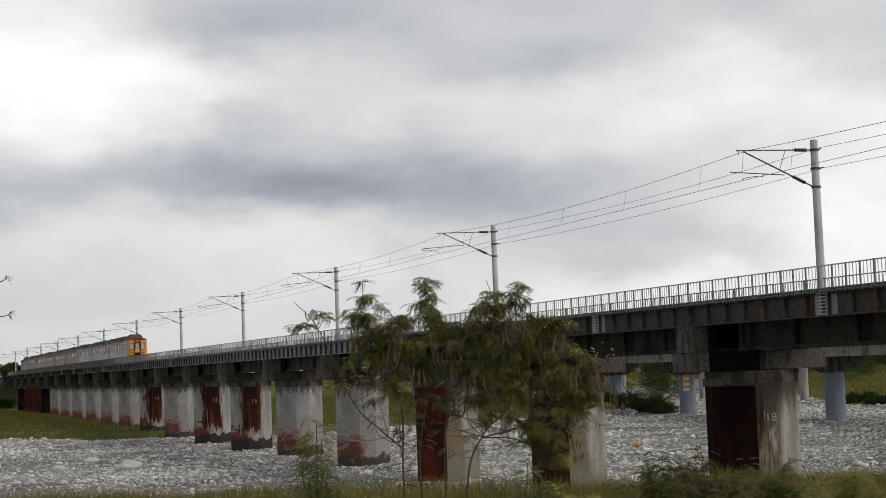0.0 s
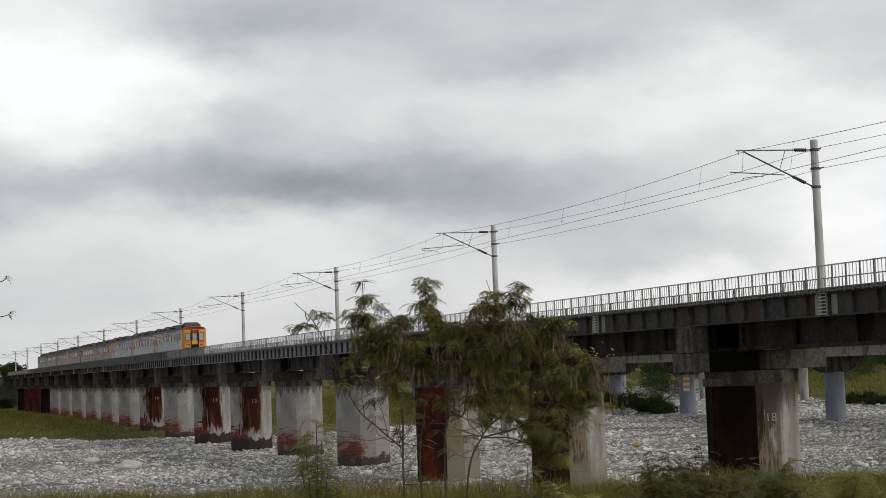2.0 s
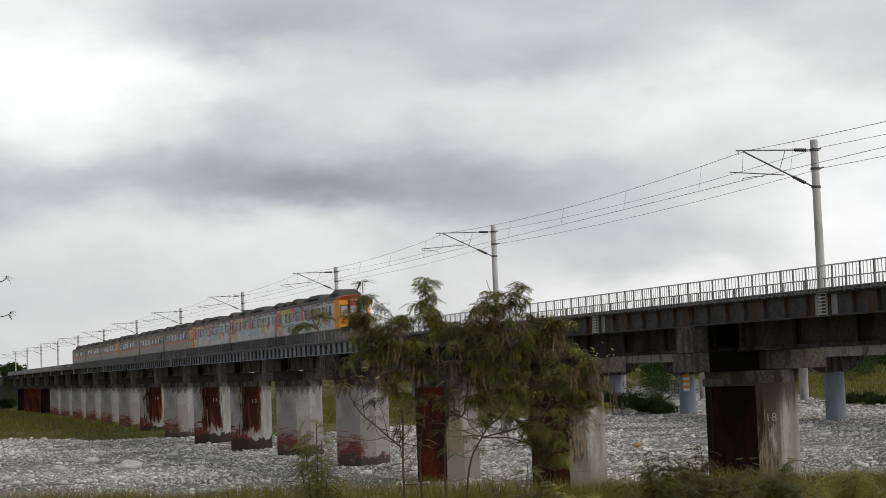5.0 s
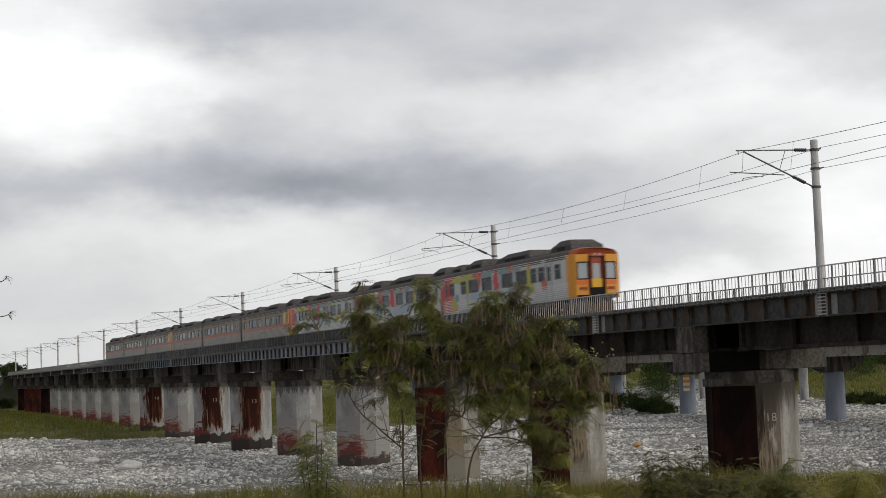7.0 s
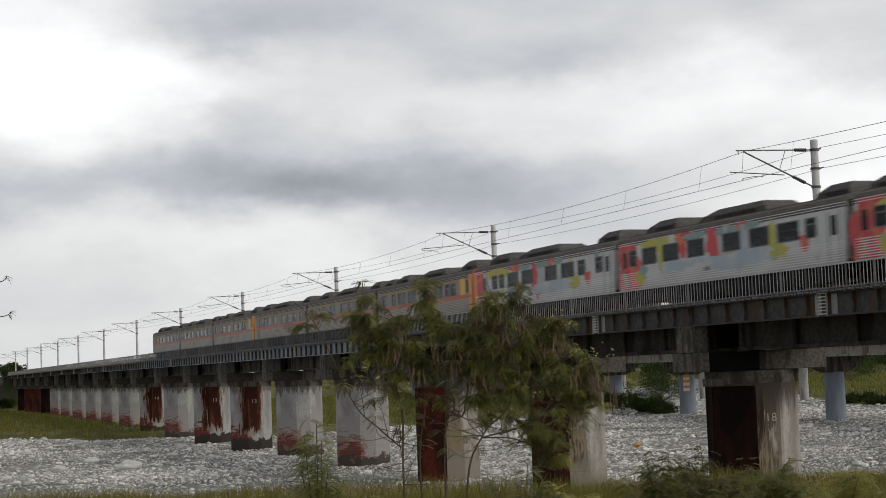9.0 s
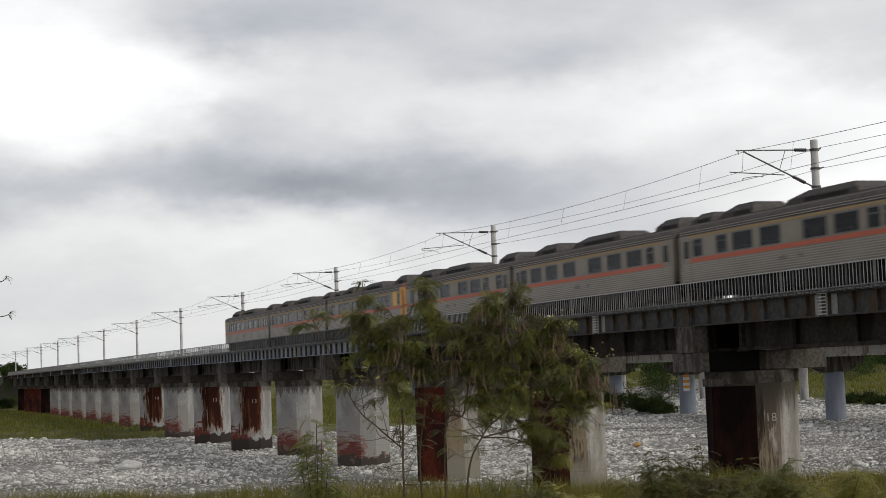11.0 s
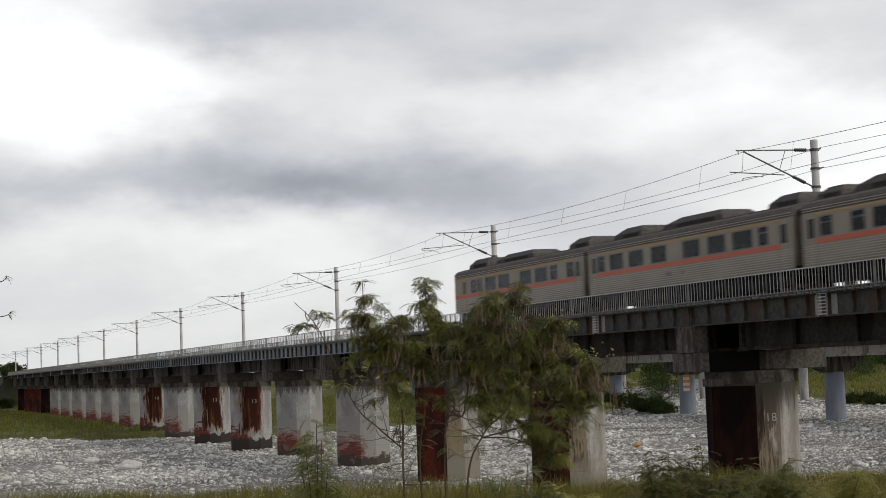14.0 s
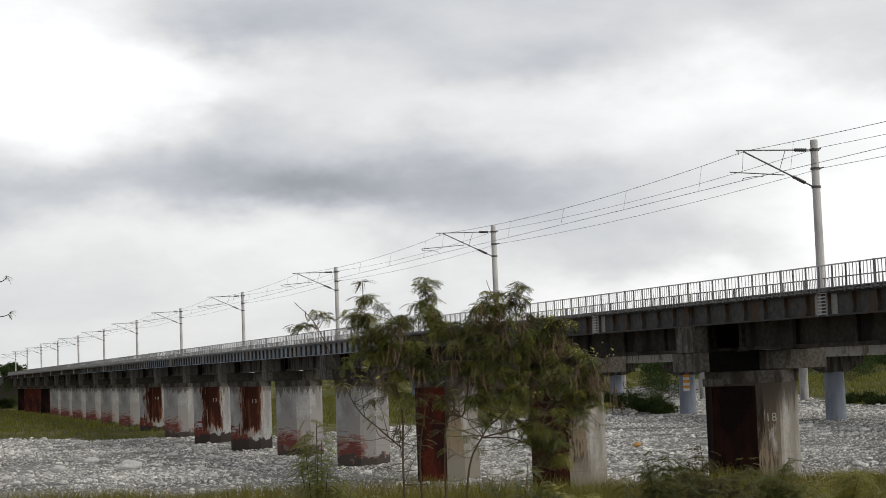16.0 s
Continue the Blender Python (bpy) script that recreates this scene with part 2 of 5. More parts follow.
def stained(name, base, second, stains, soft=0.08):
    """Pale concrete with water stains; near piers also carry painted shade, and all turn darker towards the top.
    stains: colour, from and to height, raggedness, least x, most y, grain stretch.
    """
    m = mat(name, base, 0.9, vary=0.15, scale=0.9, fine=5, second=second, cover=0.42, stretch=(1, 1, 0.3), bump=0.25)
    N, L = m.node_tree.nodes, m.node_tree.links
    b = N["Principled BSDF"]
    col = b.inputs["Base Color"].links[0].from_socket
    tc = N.new("ShaderNodeTexCoord")
    xyz = N.new("ShaderNodeSeparateXYZ")
    L.new(tc.outputs["Object"], xyz.inputs[0])
    info = N.new("ShaderNodeObjectInfo")
    shift = N.new("ShaderNodeVectorMath")
    shift.operation = "MULTIPLY_ADD"
    L.new(info.outputs["Random"], shift.inputs[0])
    shift.inputs[1].default_value = (40, 40, 40)
    L.new(tc.outputs["Object"], shift.inputs[2])

    def op(kind, a, c=None, d=None):
        n = N.new("ShaderNodeMath")
        n.operation = kind
        for k, v in enumerate((a, c, d)):
            if isinstance(v, (int, float)):
                n.inputs[k].default_value = v
            elif v is not None:
                L.new(v, n.inputs[k])
        return n.outputs[0]

    def ease(v, a, c):
        n = N.new("ShaderNodeMapRange")
        n.interpolation_type = "SMOOTHSTEP"
        n.inputs["From Min"].default_value, n.inputs["From Max"].default_value = a, c
        L.new(v, n.inputs["Value"])
        return n.outputs[0]

    for colour, z0, z1, rag, xmin, ymax, stretch in stains:
        mp = N.new("ShaderNodeMapping")
        mp.inputs["Scale"].default_value = stretch
        L.new(shift.outputs[0], mp.inputs["Vector"])
        no = N.new("ShaderNodeTexNoise")
        no.inputs["Scale"].default_value, no.inputs["Detail"].default_value, no.inputs["Roughness"].default_value = 1.6, 7, 0.65
        L.new(mp.outputs[0], no.inputs["Vector"])
        w = op("MULTIPLY", op("SUBTRACT", no.outputs["Fac"], 0.5), rag)
        z = op("ADD", xyz.outputs[2], w)
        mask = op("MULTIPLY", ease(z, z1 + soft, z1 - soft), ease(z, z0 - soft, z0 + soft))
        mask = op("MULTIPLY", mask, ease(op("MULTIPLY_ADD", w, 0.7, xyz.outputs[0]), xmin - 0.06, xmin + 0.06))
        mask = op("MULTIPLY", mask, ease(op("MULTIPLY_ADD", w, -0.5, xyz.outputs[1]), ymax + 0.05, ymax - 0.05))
        mx = N.new("ShaderNodeMix")
        mx.data_type = "RGBA"
        L.new(mask, mx.inputs["Factor"])
        L.new(col, mx.inputs["A"])
        mx.inputs["B"].default_value = (*colour, 1)
        col = mx.outputs["Result"]
    L.new(col, b.inputs["Base Color"])
    return m


# brown stains; the +x face is also coloured darker to paint its shade
PIER_NEAR = stained("stained_shaded_near_pier_concrete", (0.40, 0.375, 0.335), (0.26, 0.235, 0.20), [
    ((0.20, 0.16, 0.12), -4, 7, 2.0, 1.30, 0.45, (1.6, 1.6, 0.22)), ((0.12, 0.094, 0.068), 0.6, 7, 4.5, 1.30, 0.15, (1.8, 1.8, 0.2)), ((0.035, 0.027, 0.021), -4, 7, 1.4, 1.30, -0.30, (1.2, 1.2, 0.2)),
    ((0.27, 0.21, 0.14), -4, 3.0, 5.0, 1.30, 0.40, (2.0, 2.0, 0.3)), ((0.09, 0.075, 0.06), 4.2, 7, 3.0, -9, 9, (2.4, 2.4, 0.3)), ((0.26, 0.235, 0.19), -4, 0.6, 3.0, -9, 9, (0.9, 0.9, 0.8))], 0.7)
PIER_RED = stained("pale_pier_concrete_red_foot", (0.40, 0.39, 0.372), (0.28, 0.265, 0.25), [
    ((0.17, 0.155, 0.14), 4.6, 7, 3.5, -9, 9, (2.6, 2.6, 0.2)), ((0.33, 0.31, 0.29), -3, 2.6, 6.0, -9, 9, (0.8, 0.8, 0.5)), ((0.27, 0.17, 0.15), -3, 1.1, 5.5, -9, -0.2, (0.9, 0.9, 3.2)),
    ((0.17, 0.06, 0.05), -3, 0.6, 5.5, -9, -0.5, (0.8, 0.8, 2.8)), ((0.19, 0.12, 0.10), -3, -0.4, 3.5, -9, 9, (0.8, 0.8, 2.0)), ((0.075, 0.062, 0.054), -4, -0.4, 3.0, -9, 9, (0.9, 0.9, 0.8))])
PIER_RUST = stained("pale_pier_concrete_rust_streaks", (0.40, 0.39, 0.372), (0.28, 0.265, 0.25), [
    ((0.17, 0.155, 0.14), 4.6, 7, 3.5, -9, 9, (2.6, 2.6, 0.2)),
    ((0.16, 0.048, 0.038), -3, 0.9, 5.0, -9, -0.5, (0.7, 0.7, 2.4)), ((0.28, 0.235, 0.20), 0.3, 5.4, 3.0, 0.80, 0.9, (1.6, 1.6, 0.3)),
    ((0.10, 0.035, 0.018), 0.6, 5.8, 4.5, 0.95, 0.7, (1.8, 1.8, 0.25)), ((0.042, 0.014, 0.009), 0.9, 5.8, 4.5, 1.12, 0.5, (2.2, 2.2, 0.22)), ((0.05, 0.04, 0.036), -4, -0.1, 2.4, -9, 9, (0.9, 0.9, 0.8))])


# ---------- mesh helpers ----------
def box(bm, x0, x1, y0, y1, z0, z1, slot=0):
    v = [bm.verts.new((x, y, z)) for z in (z0, z1) for y in (y0, y1) for x in (x0, x1)]
    for q in ((0, 2, 3, 1), (4, 5, 7, 6), (0, 1, 5, 4), (2, 6, 7, 3), (0, 4, 6, 2), (1, 3, 7, 5)):
        f = bm.faces.new([v[i] for i in q])
        f.material_index = slot
    return v


def prism(bm, ring0, ring1, slot=0, cap=True):
    """Joins two rings of equal length, with caps."""
    a = [bm.verts.new(p) for p in ring0]
    b = [bm.verts.new(p) for p in ring1]
    n = len(a)
    for i in range(n):
        f = bm.faces.new((a[i], a[(i + 1) % n], b[(i + 1) % n], b[i]))
        f.material_index = slot
    if cap:
        for ring in (a[::-1], b):
            f = bm.faces.new(ring)
            f.material_index = slot


def rod(bm, p0, p1, r0, r1=None, n=6, slot=0):
    p0, p1 = Vector(p0), Vector(p1)
    r1 = r0 if r1 is None else r1
    q = (p1 - p0).to_track_quat("Z", "Y").to_matrix()
    ring = [q @ Vector((math.cos(2 * math.pi * i / n), math.sin(2 * math.pi * i / n), 0)) for i in range(n)]
    prism(bm, [p0 + v * r0 for v in ring], [p1 + v * r1 for v in ring], slot)


def loft(bm, rings, slot=0):
    """One skin over a row of rings, closed at both ends."""
    rows = [[bm.verts.new(p) for p in r] for r in rings]
    n = len(rows[0])
    for a, b in zip(rows, rows[1:]):
        for i in range(n):
            bm.faces.new((a[i], a[(i + 1) % n], b[(i + 1) % n], b[i])).material_index = slot
    for r in (rows[0][::-1], rows[-1]):
        bm.faces.new(r).material_index = slot


def mesh_of(name, bm, *mats, smooth=False, bevel=0.0):
    if bevel:
        bmesh.ops.bevel(bm, geom=bm.edges[:], offset=bevel, segments=1, affect="EDGES", clamp_overlap=True)
    bmesh.ops.recalc_face_normals(bm, faces=bm.faces)
    me = bpy.data.meshes.new(name)
    bm.to_mesh(me)
    bm.free()
    for m in mats:
        me.materials.append(m)
    if smooth:
        for f in me.polygons:
            f.use_smooth = True
    return me


def part(name, bm, material, parent, label="", smooth=False, bevel=0.0, at=None):
    """One mesh object under a thing or a part. bm: a bmesh, or a mesh to share."""
    if isinstance(bm, bmesh.types.BMesh):
        mats = material if isinstance(material, (list, tuple)) else [material]
        bm = mesh_of(name, bm, *mats, smooth=smooth, bevel=bevel)
    ob = new(name, bm)
    ob.parent = parent
    if at is not None:
        ob.matrix_basis = at
    return tagged(ob, label)


def thing(name, m, label, category, group="", kind=""):
    ob = new(name)
    ob.matrix_basis = m
    return tagged(ob, label, category, group, kind)


def BM():
    return bmesh.new()


def boxes(*rows):
    bm = BM()
    for r in rows:
        box(bm, *r)
    return bm


def from_arrays(name, verts, faces, *mats, smooth=False):
    me = bpy.data.meshes.new(name)
    me.from_pydata([tuple(v) for v in verts], [], [tuple(f) for f in faces])
    for m in mats:
        me.materials.append(m)
    if smooth:
        me.polygons.foreach_set("use_smooth", [True] * len(me.polygons))
    me.update()
    return me


# ---------- ground ----------
def step(a, b, v):
    t = min(1.0, max(0.0, (v - a) / (b - a)))   # runs downwards too, where a is above b
    return t * t * (3 - 2 * t)


def grass_edge(x, y):
    """Above 0 where grass grows on the river plain."""
    wob = 2.5 * noise.noise((x * 0.04, y * 0.04, 1.7)) + 1.5 * noise.noise((x * 0.15, y * 0.15, 4.0))
    if y < 46:
        line = -204 + (y - 34) * 1.3
    elif y < 85:
        line = -190 - (y - 46) * 0.55
    else:
        line = -211 - (y - 85) * 1.75
    north = y - 128 - 0.45 * max(0.0, -(x + 197))
    return max((line - x) * 0.7, north) + wob


def height(x, y):
    bank = step(47, 25, 0.944 * -x + 0.33 * y) if x < 0 else step(47, 25, 0.33 * y)
    z = BED + 5.3 * bank
    ahead, side = 0.944 * -x + 0.33 * y, 0.33 * x + 0.944 * y      # the levee's crest is higher to the left of the camera
    z += 0.10 * bank * step(17, 23, ahead) * step(3.5, -3.0, side)
    z += 0.10 * noise.noise((x * 0.25, y * 0.25, 0)) + 0.28 * noise.noise((x * 0.045, y * 0.045, 3)) * (1 - bank)
    if x < -60:
        z += 0.55 * step(0, 14, grass_edge(x, y))
    far = step(-440, -470, x) if x < -430 else 0.0
    return z + 6.3 * far * step(140, 40, abs(y - D)) + 2.0 * far


def build_ground():
    heading = math.atan2(AHEAD.y, AHEAD.x)
    angles = []
    a = -math.pi
    while a < math.pi - 1e-6:
        angles.append(a)
        a += radians(0.45) if -0.42 < a < 0.42 else radians(5)
    radii = [0.0] + list(2.0 * 1.045 ** np.arange(0, 175))
    verts, faces, slots = [], [], []
    for r in radii:
        for a in angles:
            x, y = r * math.cos(heading + a), r * math.sin(heading + a)
            verts.append((x, y, height(x, y) if r < 1500 else BED + 0.3))
    n = len(angles)
    for i in range(len(radii) - 1):
        for j in range(n):
            k = (j + 1) % n
            faces.append((i * n + j, i * n + k, (i + 1) * n + k, (i + 1) * n + j))
            c = [sum(verts[q][d] for q in faces[-1]) / 4 for d in range(2)]
            grassy = 0.944 * -c[0] + 0.33 * c[1] < 46 or (c[0] < -60 and grass_edge(*c) > 0) or c[0] < -445
            slots.append(1 if grassy else 0)
    me = from_arrays("ground", verts, faces, GRAVEL, TURF, smooth=True)
    me.polygons.foreach_set("material_index", slots)
    tagged(new("ground", me), "grey cobbled river bed with grassy banks and islands", "ground", kind="structure")


build_ground()


# ---------- railway bridge ----------
def railing(parent, side, length, single):
    """Welded bar railing along one edge of a span; single: every baluster an object of its own."""
    y = -2.86 * side
    rail = part("railing", boxes((0, length, y - 0.03, y + 0.03, 9.385, 9.43),
                                 (0, length, y - 0.025, y + 0.025, 8.56, 8.60)), GALV if single else GALV_DULL, parent, "grey galvanised bar railing")
    thin = boxes((-0.011, 0.011, -0.011, 0.011, 8.6, 9.39))
    thick = boxes((-0.02, 0.02, -0.03, 0.03, 8.47, 9.39))
    post = boxes((-0.045, -0.016, -0.03, 0.03, 8.41, 9.44), (0.016, 0.045, -0.03, 0.03, 8.41, 9.44), (-0.06, 0.06, -0.04, 0.04, 8.41, 8.47))
    ends = (0, 7.6, 13.85, length)
    if single:
        thin, thick, post = mesh_of("baluster", thin, GALV), mesh_of("baluster", thick, GALV_DULL), mesh_of("post", post, GALV_MID)
    bm = BM()
    for k in range(3):
        for i in range(28):
            x = ends[k] + (ends[k + 1] - ends[k]) * i / 28
            me = post if i == 0 else thick if i % 4 == 0 else thin
            if single:
                part("post" if i == 0 else "baluster", me, None, rail, at=Matrix.Translation((x, y, 0)))
            else:
                w = 0.045 if i == 0 else 0.02 if i % 4 == 0 else 0.011
                box(bm, x - w, x + w, y - w, y + w, 8.45, 9.39)
    if not single:
        tagged(part("railing_infill", bm, GALV_DULL, rail), kind="stuff")
    return rail


def build_span(m, web, flange, single):
    s = thing("bridge_span", m, ("blue-grey painted" if web is STEEL_BLUE else "dark rust-tinged") + " plate-girder bridge span with side walkway and railing", "bridge span", "spans of the railway bridge")
    n, L = 13, PITCH
    for side in (1, -1):
        g = part("side_girder", boxes((0.03, L - 0.03, side * -2.70 - 0.012, side * -2.70 + 0.012, 7.60, 8.37),
                                      (0.03, L - 0.03, side * -2.70 - 0.17, side * -2.70 + 0.17, 8.37, 8.41),
                                      (0.03, L - 0.03, side * -2.70 - 0.19, side * -2.70 + 0.19, 7.55, 7.60)), web, s, "riveted steel side girder")
        stiff = boxes((-0.025, 0.025, -0.16, 0.0, 7.60, 8.37), (-0.07, 0.07, -0.022, -0.01, 7.60, 8.37))
        stiff = mesh_of("stiffener", stiff, flange)
        for i in range(n + 1):
            if side == 1:
                part("stiffener", stiff, None, g, at=Matrix.Translation((min(max(i * L / n, 0.09), L - 0.09), -2.70, 0)))
        y = -2.86 * side
        part("walkway", boxes((0, L, y - 0.14, y + 0.14, 8.412, 8.46), (0, L, y + 0.06, y + 0.09, 8.46, 8.575)), STEEL_DARK, s, "dark walkway edge")
        tray = BM()
        box(tray, 0, L, y - 0.17, y - 0.14, 8.545, 8.585)
        for i in range(36):
            x = L * (i + 0.5) / 36
            box(tray, x - 0.17, x + 0.12, y - 0.185, y - 0.16, 8.44, 8.49 + 0.03 * (i % 3 == 1))
            box(tray, x + 0.19, x + 0.225, y - 0.2, y + 0.05, 8.41, 8.585)
        part("cable_tray", tray, GALV_DULL, s, "grey cable tray on short brackets")
        railing(s, side, L, single and side == 1)
        inner = BM()
        y = -1.0 * side
        box(inner, 1.25, L - 1.25, y - 0.10, y + 0.10, 6.58, 8.1)
        box(inner, 1.25, L - 1.25, y - 0.30, y + 0.30, 6.45, 6.60)
        box(inner, 1.25, L - 1.25, y - 0.28, y + 0.28, 7.95, 8.1)
        for i in range(5):
            x = 1.45 + (L - 2.9) * i / 4
            box(inner, x - 0.13, x + 0.13, y - 0.27, y + 0.27, 6.58, 8.05)
        part("main_girder", inner, DIRTY_SHADED if web is STEEL_DARK else HEAD, s, "grimy concrete main girder", bevel=0.012)
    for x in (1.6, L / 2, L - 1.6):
        part("cross_beam", boxes((x - 0.12, x + 0.12, -0.9, 0.9, 6.9, 7.9)), DIRTY_SHADED, s)
    # added walls, coloured black, that stand for the dark gap at the span ends
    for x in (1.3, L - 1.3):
        part("shade_wall", boxes((x - 0.1, x + 0.1, -0.9, 0.9, 6.62, 8.09)), SHADE_BLACK, s, "added black wall that fills the gap between the main girders with shade")
    part("deck", boxes((0.01, L - 0.01, -2.5, 3.25, 8.1, 8.365)), DIRTY_SHADED, s, "concrete deck slab")
    ball = boxes((0.01, L - 0.01, -1.9, 1.9, 8.365, 8.40))
    part("ballast_bed", ball, BALLAST, s)
    sl = BM()
    for i in range(33):
        x = (i + 0.5) * L / 33
        box(sl, x - 0.11, x + 0.11, -1.05, 1.05, 8.38, 8.43)
    tagged(part("sleepers", sl, DIRTY_SHADED, s), kind="stuff")
    for y in (-0.565, 0.565):
        part("rail", boxes((0, L, y - 0.035, y + 0.035, 8.515, RAIL), (0, L, y - 0.01, y + 0.01, 8.45, 8.52), (0, L, y - 0.06, y + 0.06, 8.43, 8.452)), RAILSTEEL, s)
    x = L / 2 + 0.45
    lad = part("ladder", boxes((x - 0.32, x - 0.27, -2.93, -2.87, 7.55, 8.5)), GALV_MID, s, "grey step irons")
    part("stile", boxes((x + 0.27, x + 0.32, -2.93, -2.87, 7.55, 8.5)), GALV_MID, lad)
    for u in (-0.74, 0.32):
        part("backing_plate", boxes((x + u, x + u + 0.42, -2.745, -2.725, 7.61, 8.37)), GALV_MID, s, "pale patched plate beside the step irons")
    rung = mesh_of("rung", boxes((-0.27, 0.27, -2.92, -2.87, 0, 0.04)), GALV)
    for i in range(7):
        part("rung", rung, None, lad, at=Matrix.Translation((x, 0, 7.62 + i * 0.125)))
    return s


HEX = [(-0.3, -2.05), (0.3, -2.05), (1.36, -0.62), (1.36, 0.62), (0.3, 2.05), (-0.3, 2.05), (-1.36, 0.62), (-1.36, -0.62)]


def plate(bm, a, b, z0, z1, t, lo=0.03, hi=0.97):
    """A sheet laid on the pier's face from corner a to corner b."""
    a, b = Vector((*HEX[a], 0)), Vector((*HEX[b], 0))
    nrm = Vector((0, 0, 1)).cross(b - a).normalized() * -1
    p, q = a + (b - a) * lo, a + (b - a) * hi
    ring = [p + nrm * 0.004, q + nrm * 0.004, q + nrm * t, p + nrm * t]
    prism(bm, [v + Vector((0, 0, z0)) for v in ring], [v + Vector((0, 0, z1)) for v in ring])


def digits(text, parent, m, size, material):
    cu = bpy.data.curves.new("number", "FONT")
    cu.body, cu.size, cu.align_x, cu.extrude = text, size, "CENTER", 0.006
    ob = bpy.data.objects.new("number", cu)
    scene.collection.objects.link(ob)
    deps = bpy.context.evaluated_depsgraph_get()
    me = bpy.data.meshes.new_from_object(ob.evaluated_get(deps))
    bpy.data.objects.remove(ob)
    me.materials.clear()
    me.materials.append(material)
    p = part("painted_digit", me, None, parent, "white painted digit")
    p.matrix_basis = m


def build_pier(k):
    rng = random.Random(100 + k)
    x = X0 - PITCH * k
    base = height(x, D) - 0.8
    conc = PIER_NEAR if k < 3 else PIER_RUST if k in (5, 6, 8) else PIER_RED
    t = thing("bridge_pier", pose(x, D, 0), "six-sided concrete bridge pier standing in the river bed" if k > 2 else "stained concrete bridge pier with rusty steel armour plates", "bridge pier", "piers of the railway bridge")
    bm = BM()
    levels = [(base, 1.0), (base + 2.2, 1.0), (base + 2.21, 0.985), (base + 2.235, 0.985), (base + 2.245, 1.0), (2.0, 1.0), (2.01, 0.985), (2.03, 0.985), (2.04, 1.0), (5.05, 1.0)]
    loft(bm, [[(u * f, v * f, z) for u, v in HEX] for z, f in levels])
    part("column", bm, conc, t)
    part("collar", boxes_hex(5.05, 5.58, 1.03), HEAD, t, "concrete collar under the crosshead")
    part("bracket", boxes((-1.5, 1.15, -3.0, -2.62, 5.6, 6.42)), HEAD, t, "streaked concrete bracket end of the crosshead", bevel=0.02)
    # same beam as its brackets; the darker colour paints the shade in the recess
    part("crosshead", boxes((-1.45, 1.1, -2.62, -0.2, 5.59, 6.446)), SHADE_BLACK if k < 1 else DIRTY_SHADED, t, "concrete crosshead coloured black for the deep shade around it" if k < 1 else "grimy concrete crosshead, coloured darker for the shade under the deck", bevel=0.02)
    part("bracket", boxes((-1.5, 1.15, -0.2, 3.05, 5.6, 6.42)), HEAD, t, "streaked concrete bracket end of the crosshead", bevel=0.02)
    for y in (-2.75, 2.75):
        part("pedestal", boxes((-0.95, 0.55, y - 0.32, y + 0.4, 6.42, 7.54)), HEAD, t, "concrete pedestal under the side girders", bevel=0.02)
    for y in (-1, 1):
        for u in (-0.75, 0.75):
            part("bearing", boxes((u - 0.5, u + 0.5, y - 0.25, y + 0.25, 6.41, 6.45)), STEEL_DARK, t)
    if k in (-1, 0, 1):
        for a, b in ((7, 0), (0, 1), (1, 2)):
            bm = BM()
            plate(bm, a, b, base, 4.95, 0.07, 0.0, 1.0)
            part("armour_plate", bm, RUST if k != 1 else RUST_BROWN, t, "dark rusty steel armour plate")
        if k < 1:
            part("cap_block", boxes((-0.36, 0.72, -2.2, -1.75, 4.96, 5.3)), HEAD, t, "streaked concrete cap block over the armour plates", bevel=0.015)
    elif k == 2:
        for a, b in ((7, 0), (0, 1), (1, 2)):
            bm = BM()
            plate(bm, a, b, base, 4.95, 0.06, 0.0, 1.0)
            part("armour_plate", bm, RUST_RED if a == 1 else RUST_BROWN, t, "red-rusted steel armour plate" if a == 1 else "brown-rusted steel armour plate")
    elif k >= 15:
        for a, b in ((0, 1), (1, 2), (2, 3)):
            bm = BM()
            plate(bm, a, b, base, 5.0, 0.03, 0.0, 1.0)
            part("armour_plate", bm, RUST_RED if k in (16, 17) else RUST, t, "red-painted steel armour plate" if k in (16, 17) else "dark rusty steel armour plate")
    if -1 <= k < 9:
        for i, c in enumerate(str(18 - k)):
            m = Matrix(((0, 0, 1, 1.378), (1, 0, 0, -0.10 + 0.30 * i), (0, 1, 0, 3.42), (0, 0, 0, 1)))
            digits(c, t, m, 0.50, FADED)
    return t


def boxes_hex(z0, z1, f):
    bm = BM()
    prism(bm, [(u * f, v * f, z0) for u, v in HEX], [(u * f, v * f, z1) for u, v in HEX])
    return bm


